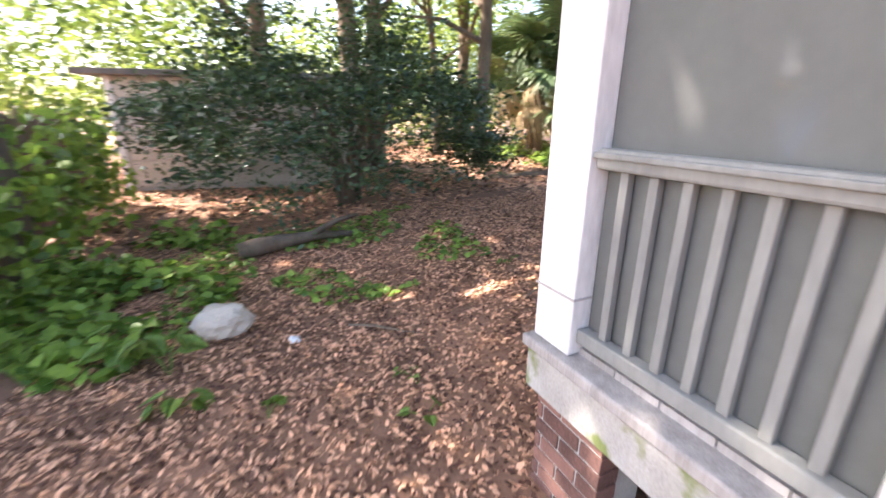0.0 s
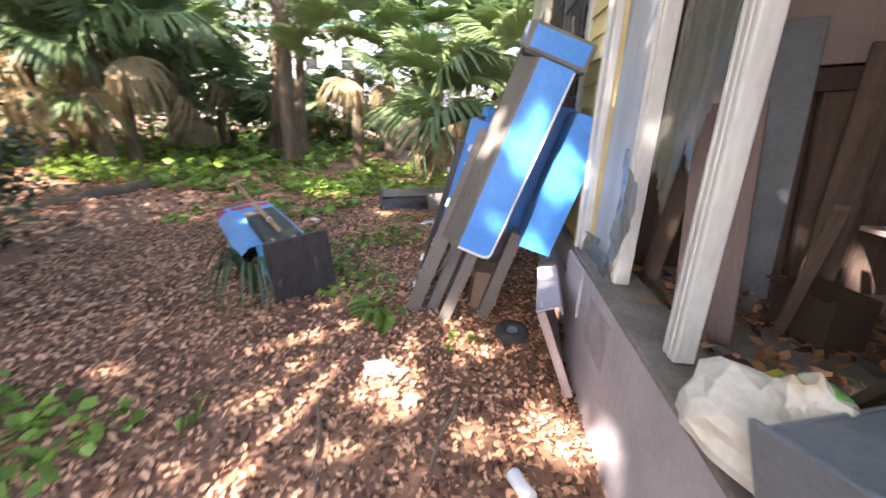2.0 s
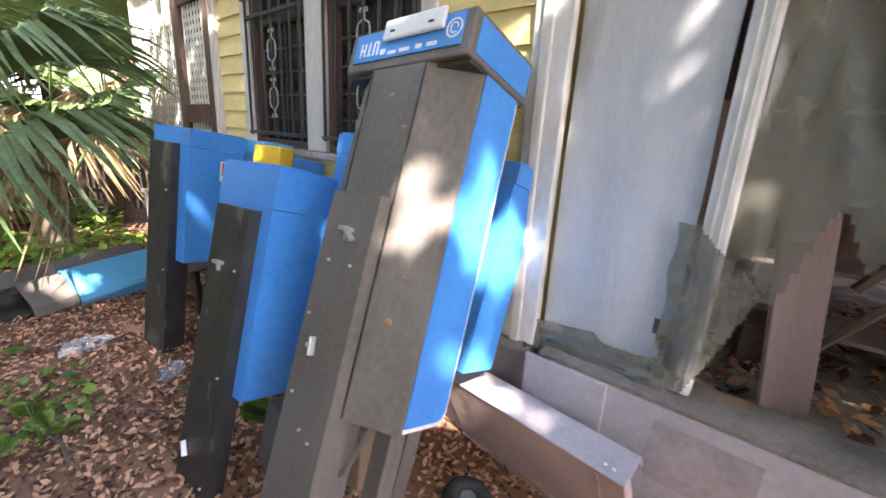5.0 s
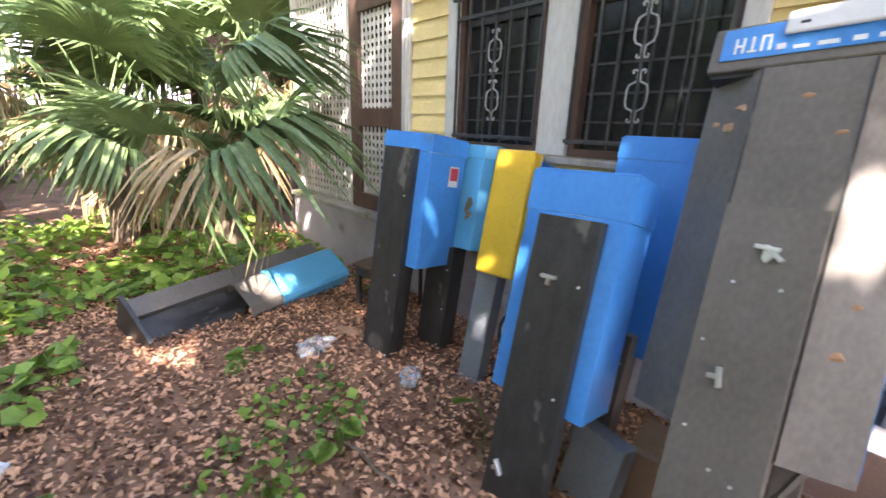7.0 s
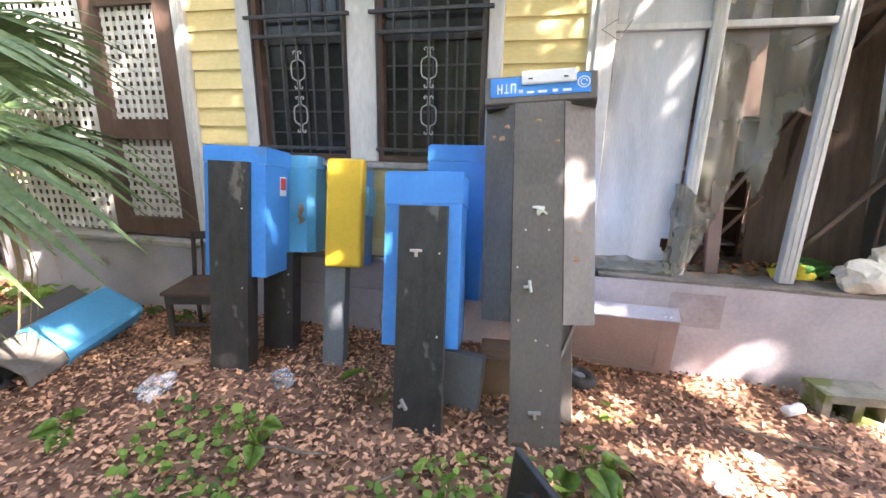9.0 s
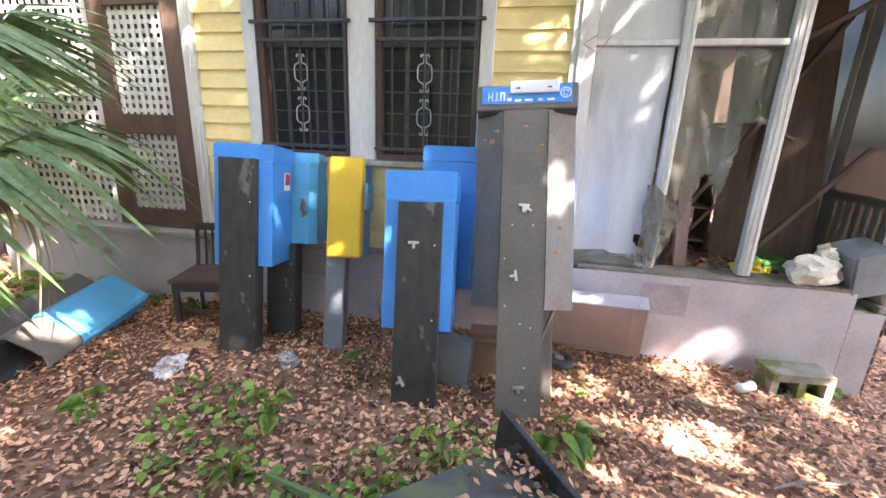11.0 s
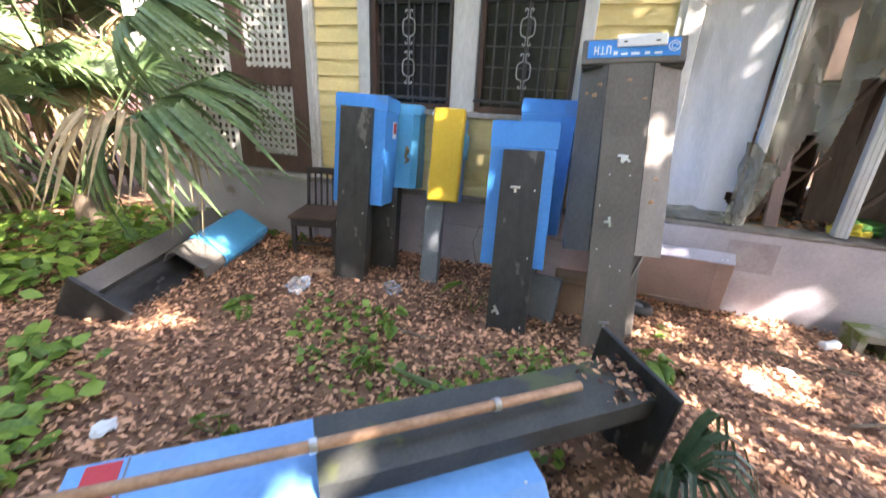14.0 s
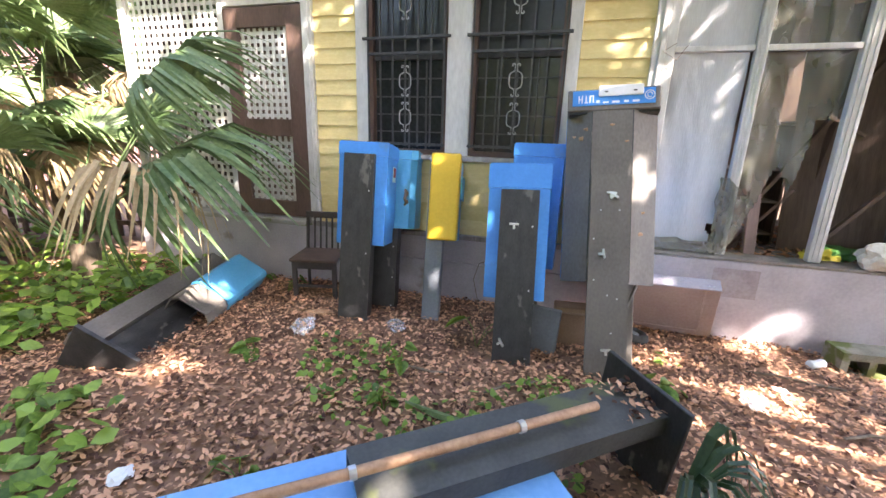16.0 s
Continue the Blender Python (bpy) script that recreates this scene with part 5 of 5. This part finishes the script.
part("blade", tube([(-0.30, 0, 0.03), (-0.1, 0, 0.02), (0.15, 0.02, 0.015), (0.34, 0.0, 0.03)], [0.006, 0.022, 0.022, 0.004], 5), PALM, _t)


# ---- trees and the distance ----
# Wanted sun patches on the ground (x, y, radius); crowns are thinned towards them.
GAPS = [(1.78, -1.2, 0.66), (2.6, -1.6, 0.4), (0.2, -7.7, 1.3), (1.3, -0.7, 0.3), (-4.5, -6.5, 1.2), (-3.0, -3.1, 0.4), (3.4, -2.0, 0.25), (-1.9, -2.0, 0.25), (0.12, 0.32, 0.32), (0.6, 0.02, 0.24), (-0.35, -2.65, 0.22),
        (-1.63, -0.05, 0.14), (-2.45, -1.1, 0.2), (2.0, -0.2, 0.3), (-6.5, -2.5, 0.8), (2.9, -0.45, 0.22)]


def crown(name, parent, centre, radii, clumps, leaves, size, seed, material=CROWN, spread=0.5, gaps=True):
    rng = np.random.default_rng(seed)
    c0 = np.array(centre)
    pts = []
    for _ in range(clumps):
        v = rng.normal(0, 1, 3)
        v /= np.linalg.norm(v)
        c = c0 + v * np.array(radii) * rng.uniform(0.35, 1.0) ** 0.6
        p = c + rng.normal(0, spread, (leaves, 3)) * np.array([1, 1, 0.55])
        # Drop the leaves that would shade a wanted sun patch.
        if gaps:
            k = (p[:, 2] - 0.15) / TO_SUN.z
            gx, gy = p[:, 0] - k * TO_SUN.x, p[:, 1] - k * TO_SUN.y
            ok = np.ones(len(p), bool)
            w = 0.72 + 0.3 * np.sin(gx * 9.1 + 2 * np.sin(gy * 6.3)) * np.sin(gy * 10.7 + 1.3) + 0.22 * np.sin(gx * 21 + gy * 17)
            for x, y, r in GAPS:
                ok &= np.hypot(gx - x, gy - y) > r * w * 1.2
            p = p[ok]
        pts.append(p)
    return leaf_cloud(name, np.concatenate(pts), 0.6, size, material, parent, rng=rng, flat=0.8, ratio=0.6)


def tree(x, y, r, h, lean=(0, 0), top=None, seed=1, label="tall tree with a ridged brown trunk", radii=(2.6, 2.6, 1.8), clumps=40, leaves=60, size=0.2, gaps=True):
    rng = random.Random(seed)
    t = thing("tree", label, "tree", pose(x, y, ground_z(x, y) - 0.05), "yard trees")
    pts = [Vector((lean[0] * s + 0.06 * math.sin(s * 5 + seed), lean[1] * s + 0.05 * math.cos(s * 4 + seed), h * s)) for s in (0, 0.04, 0.2, 0.45, 0.7, 1.0)]
    part("trunk", tube(pts, [r * 1.5, r * 1.15, r, r * 0.88, r * 0.7, r * 0.4], 12), BARK, t, smooth=True)
    for i in range(5):
        p = pts[3].lerp(pts[5], i / 5)
        a = rng.uniform(0, 6.28)
        e = p + Vector((math.cos(a) * radii[0] * 0.7, math.sin(a) * radii[1] * 0.7, rng.uniform(0.5, 1.6)))
        part("limb", tube([p, p.lerp(e, 0.5) + Vector((0, 0, 0.2)), e], [r * 0.45, r * 0.3, r * 0.1], 7), BARK, t)
    c = crown("crown", None, (x + lean[0], y + lean[1], h + 0.2), radii, clumps, leaves, size, seed, gaps=gaps)
    c.parent = t
    c.matrix_parent_inverse = t.matrix_basis.inverted()
    return t


for _x, _y, _h, _k in ((-5.7, -0.1, 1.7, 1.3), (-6.5, 0.7, 2.3, 1.4), (-6.1, -1.1, 1.0, 1.25), (-7.2, -0.5, 2.0, 1.4)):
    palmetto(_x, _y, [(k * 43 + _h * 31, 22 + 15 * (k % 4), 1.0, 1.3, (k + 1) % 3) for k in range(9)] + [(-20, -15, 0.6, 1.3, 3), (-80, -20, 0.6, 1.2, 3)], _h, "palmetto with green fans and dead hanging fronds", seed=int(_h * 100), scale=_k)
for _i in range(10):
    _a = random.Random(170 + _i)
    palmetto(_a.uniform(-8.5, -3.6), _a.uniform(-10.5, -7.8), [(k * 47 + _i * 13, 20 + 17 * (k % 4), 1.0, 1.4, (k + 1) % 3) for k in range(8)] + [(_i * 40, -15, 0.6, 1.3, 3), (_i * 40 + 120, -20, 0.6, 1.3, 3)], _a.uniform(0.8, 2.6), seed=180 + _i, scale=1.35)

tree(-6.05, -5.25, 0.17, 6.5, (0.2, 0.1), seed=1)
tree(-6.9, -5.3, 0.13, 6.0, (-0.9, -0.3), seed=2)
tree(-7.6, -6.4, 0.16, 6.5, (-0.2, 0.4), seed=3)
tree(-7.9, -6.0, 0.12, 6.2, (0.6, 0.3), seed=13)
tree(-8.2, -3.3, 0.15, 6.0, (0.5, -0.2), seed=4)
tree(-8.5, -9.5, 0.24, 7.0, (0.3, 0.1), seed=5)
tree(1.75, -8.9, 0.22, 7.5, (0.1, 0.1), seed=6)
tree(1.15, -9.2, 0.2, 7.5, (-0.1, 0.0), seed=7)
tree(-3.0, -12.5, 0.22, 7.0, (0.1, 0.1), seed=8)
tree(-1.6, -11.5, 0.12, 6.0, (0.5, 0.1), seed=9)
# The next two trees are added out of view; their crowns shade the yard.
tree(8.2, -7.4, 0.32, 7.0, (-0.4, 0.2), seed=10, radii=(4.2, 4.2, 1.8), clumps=150, leaves=60, size=0.26, label="broad tree added out of view to shade the yard with its crown")
tree(6.3, -3.6, 0.2, 6.2, (-0.3, -0.3), seed=11, radii=(7.0, 3.6, 1.2), clumps=330, leaves=60, size=0.22, label="tree added out of view by the old fence, crown widened for shade")
tree(3.6, -9.2, 0.2, 6.4, (0.1, 0.4), seed=14, radii=(3.2, 3.0, 1.4), clumps=70, leaves=60, size=0.24)
tree(-1.2, -8.2, 0.17, 6.4, (0.1, 0.2), seed=15, radii=(3.0, 3.0, 1.3), clumps=60, leaves=55, size=0.24)


def shrub():
    t = thing("shrub", "dark glossy-leaved shrub with several crooked stems", "shrub", pose(2.80, -5.55, 0.0))
    rng = random.Random(9)
    ends = []
    for i in range(9):
        a = i * 0.7 + rng.uniform(-0.3, 0.3)
        R, H = rng.uniform(1.0, 2.3), rng.uniform(1.3, 2.2)
        e = Vector((math.cos(a) * R, math.sin(a) * R * 0.75, H))
        p = [Vector((0.1 * math.cos(a), 0.1 * math.sin(a), 0)), Vector((e.x * 0.15, e.y * 0.15, 0.7)), Vector((e.x * 0.55, e.y * 0.55, H * 0.95)), e]
        part("stem", tube(p, [0.06, 0.05, 0.035, 0.012], 7), BARK, t, smooth=True)
        ends += [p[2], e, p[2].lerp(e, 0.5)]
    pr = np.random.default_rng(4)
    pts = []
    for _ in range(250):
        a, rr = pr.uniform(0, 6.28), pr.uniform(0.05, 1) ** 0.5
        dome = 2.95 - 1.75 * rr ** 1.6 + 0.35 * math.sin(a * 3 + 1)
        c = np.array([math.cos(a) * rr * 2.7, math.sin(a) * rr * 1.7, dome - abs(pr.normal(0, 0.38))])
        pts.append(c + pr.normal(0, 0.17, (100, 3)) * np.array([1.5, 1.4, 0.4]))
    leaf_cloud("foliage", np.concatenate(pts), 0.7, 0.08, DARKGREEN, t, rng=pr, flat=0.8, ratio=0.5)


shrub()


def distance():
    sh = thing("shed", "old grey lap-sided garden shed behind the shrub", "shed", pose(1.9, -7.75, 0.0, 0, 0, -14))
    part("shed_core", box(0.01, 4.49, -2.8, -0.01, 0, 2.1), SHED_WOOD, sh)
    for i in range(12):
        part("siding_plank", box(0.0, 4.5, 0.0 + 0.0, 0.02 + 0.006 * (i % 2), 0.1 + i * 0.165, 0.1 + i * 0.165 + 0.155, 0.004), SHED_WOOD, sh)
    part("corner_board", box(4.44, 4.56, -0.02, 0.045, 0.0, 2.1, 0.005), WHITE_PAINT, sh)
    part("shed_roof", box(-0.4, 4.9, -3.1, 0.35, 2.1, 2.2, 0.01), ROOF, sh)
    fe = thing("wooden_fence", "weathered dark picket fence overgrown with vines", "fence", pose(6.35, -1.4, 0.0, 0, 0, -88))
    for i in range(46):
        part("picket", box(i * 0.14, i * 0.14 + 0.11, -0.01, 0.012, 0.03, 1.45 + 0.06 * math.sin(i * 2.3), 0.004), OLD_WOOD, fe)
    for z in (0.4, 1.1):
        part("fence_rail", box(0, 6.5, 0.013, 0.05, z, z + 0.08, 0.004), OLD_WOOD, fe)
    ir = thing("iron_fence", "black iron picket fence at the end of the yard", "fence", pose(-13.5, -15, 0.08, 0, 0, 90))
    for i in range(120):
        part("picket", box(i * 0.16 - 0.011, i * 0.16 + 0.011, -0.011, 0.011, 0, 1.5), IRON, ir)
    for z in (0.2, 1.3):
        part("fence_rail", box(0, 19.2, -0.018, 0.018, z, z + 0.045), IRON, ir)
    for k, (x, y, w, h, mt, rz) in enumerate(((-26, -14, 10, 6.5, FAR_WHITE, 90), (-27, -1.0, 9, 6.5, FAR_LILAC, 90), (-30, -26, 9, 7, FAR_WHITE, 75))):
        b = thing("far_house", "pale %s two-storey house beyond the yard fence" % ("white" if mt is FAR_WHITE else "lilac"), "house", pose(x, y, 0, 0, 0, rz), "far houses")
        part("wall", box(-w / 2, w / 2, 0, 8, 0, h, 0.03), mt, b)
        bm = bmesh.new()
        v = [bm.verts.new(p) for p in ((-w / 2 - 0.4, -0.4, h), (w / 2 + 0.4, -0.4, h), (w / 2 + 0.4, 8.4, h), (-w / 2 - 0.4, 8.4, h), (0, -0.4, h + 2.6), (0, 8.4, h + 2.6))]
        for q in ((0, 1, 4), (2, 3, 5), (1, 2, 5, 4), (3, 0, 4, 5), (3, 2, 1, 0)):
            bm.faces.new([v[i] for i in q])
        part("roof", bm, ROOF, b)
        part("eave", box(-w / 2 - 0.4, w / 2 + 0.4, -0.5, -0.41, h - 0.1, h + 0.12), FAR_TEAL, b)
        for fx in range(4):
            for fz in (0.8, 3.8):
                wx = -w / 2 + w * (fx + 0.5) / 4
                wi = part("window", box(wx - 0.6, wx + 0.6, -0.06, -0.005, fz, fz + 1.7, 0.01), WHITE_PAINT, b)
                part("pane", box(wx - 0.45, wx + 0.45, -0.08, -0.062, fz + 0.12, fz + 0.8), GLASS, wi)
                part("pane", box(wx - 0.45, wx + 0.45, -0.08, -0.062, fz + 0.88, fz + 1.58), GLASS, wi)
    rd = thing("far_house", "weathered red house with a porch behind the palms", "house", pose(-11.5, 3.2, 0, 0, 0, 60), "far houses")
    part("wall", box(-3, 3, 0, 5, 0, 4.2, 0.02), FAR_RED, rd)
    part("roof", box(-3.5, 3.5, -0.8, 5.4, 4.2, 4.5, 0.03), ROOF, rd)
    for x in (-2.6, -0.9, 0.9, 2.6):
        part("porch_post", box(x - 0.07, x + 0.07, -0.7, -0.55, 0, 4.2, 0.01), BROWN_PAINT, rd)
        if abs(x) < 2:
            part("window", box(x - 0.5, x + 0.5, -0.05, -0.004, 1.0, 2.6, 0.01), WHITE_PAINT, rd)
            part("pane", box(x - 0.4, x + 0.4, -0.07, -0.052, 1.1, 2.5), GLASS, rd)
    pr = np.random.default_rng(31)
    west, south = [], []
    for _ in range(1000):
        a = pr.uniform(radians(150), radians(320))
        d = pr.uniform(12, 24)
        c = np.array([math.cos(a) * d + 0.5, math.sin(a) * d - 2, pr.uniform(0.4, 6.5)])
        if c[0] < -12 and c[1] > -13 and pr.uniform() < 0.90 and c[2] > 1.6:
            continue
        # Clumps to the west take the leaf colour darkened for shade.
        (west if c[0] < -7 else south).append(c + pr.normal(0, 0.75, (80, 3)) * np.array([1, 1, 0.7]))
    tagged(leaf_cloud("far_foliage", np.concatenate(south), 0.6, 0.22, CROWN, rng=pr, flat=0.9), "sunlit green foliage of the woods beyond the yard", "foliage", kind="stuff")
    tagged(leaf_cloud("far_foliage", np.concatenate(west), 0.6, 0.24, WOODS, rng=pr, flat=0.9), "west woods foliage with shade put into its dark green", "foliage", kind="stuff")


distance()


def fence_vines():
    pr = np.random.default_rng(77)
    y = pr.uniform(-7.2, -1.5, 1300)
    k = np.array([noise.noise(Vector((0.3, v * 1.3, 2.0))) for v in y])
    z = pr.uniform(0.05, 1, 1300) ** 0.8 * (1.35 + 0.5 * k)
    x = 6.22 + pr.normal(0, 0.12, 1300) - 0.25 * (1.4 - z).clip(0, 2)
    tagged(leaf_cloud("fence_vines", np.stack([x, y, z], 1), 0.5, 0.115, GREEN, rng=pr, ratio=0.85, flat=0.9), "leafy green vines climbing the old fence", "vines", kind="stuff")
    f = thing("picket_fence", "low dark wooden picket fence behind the palmettos", "fence", pose(-4.6, 1.0, 0.05, 0, 0, 198))
    for i in range(34):
        part("picket", box(i * 0.17, i * 0.17 + 0.09, -0.01, 0.012, 0.03, 1.05, 0.004), OLD_WOOD, f)
    for z in (0.25, 0.8):
        part("fence_rail", box(0, 5.8, 0.013, 0.05, z, z + 0.07, 0.004), OLD_WOOD, f)


fence_vines()
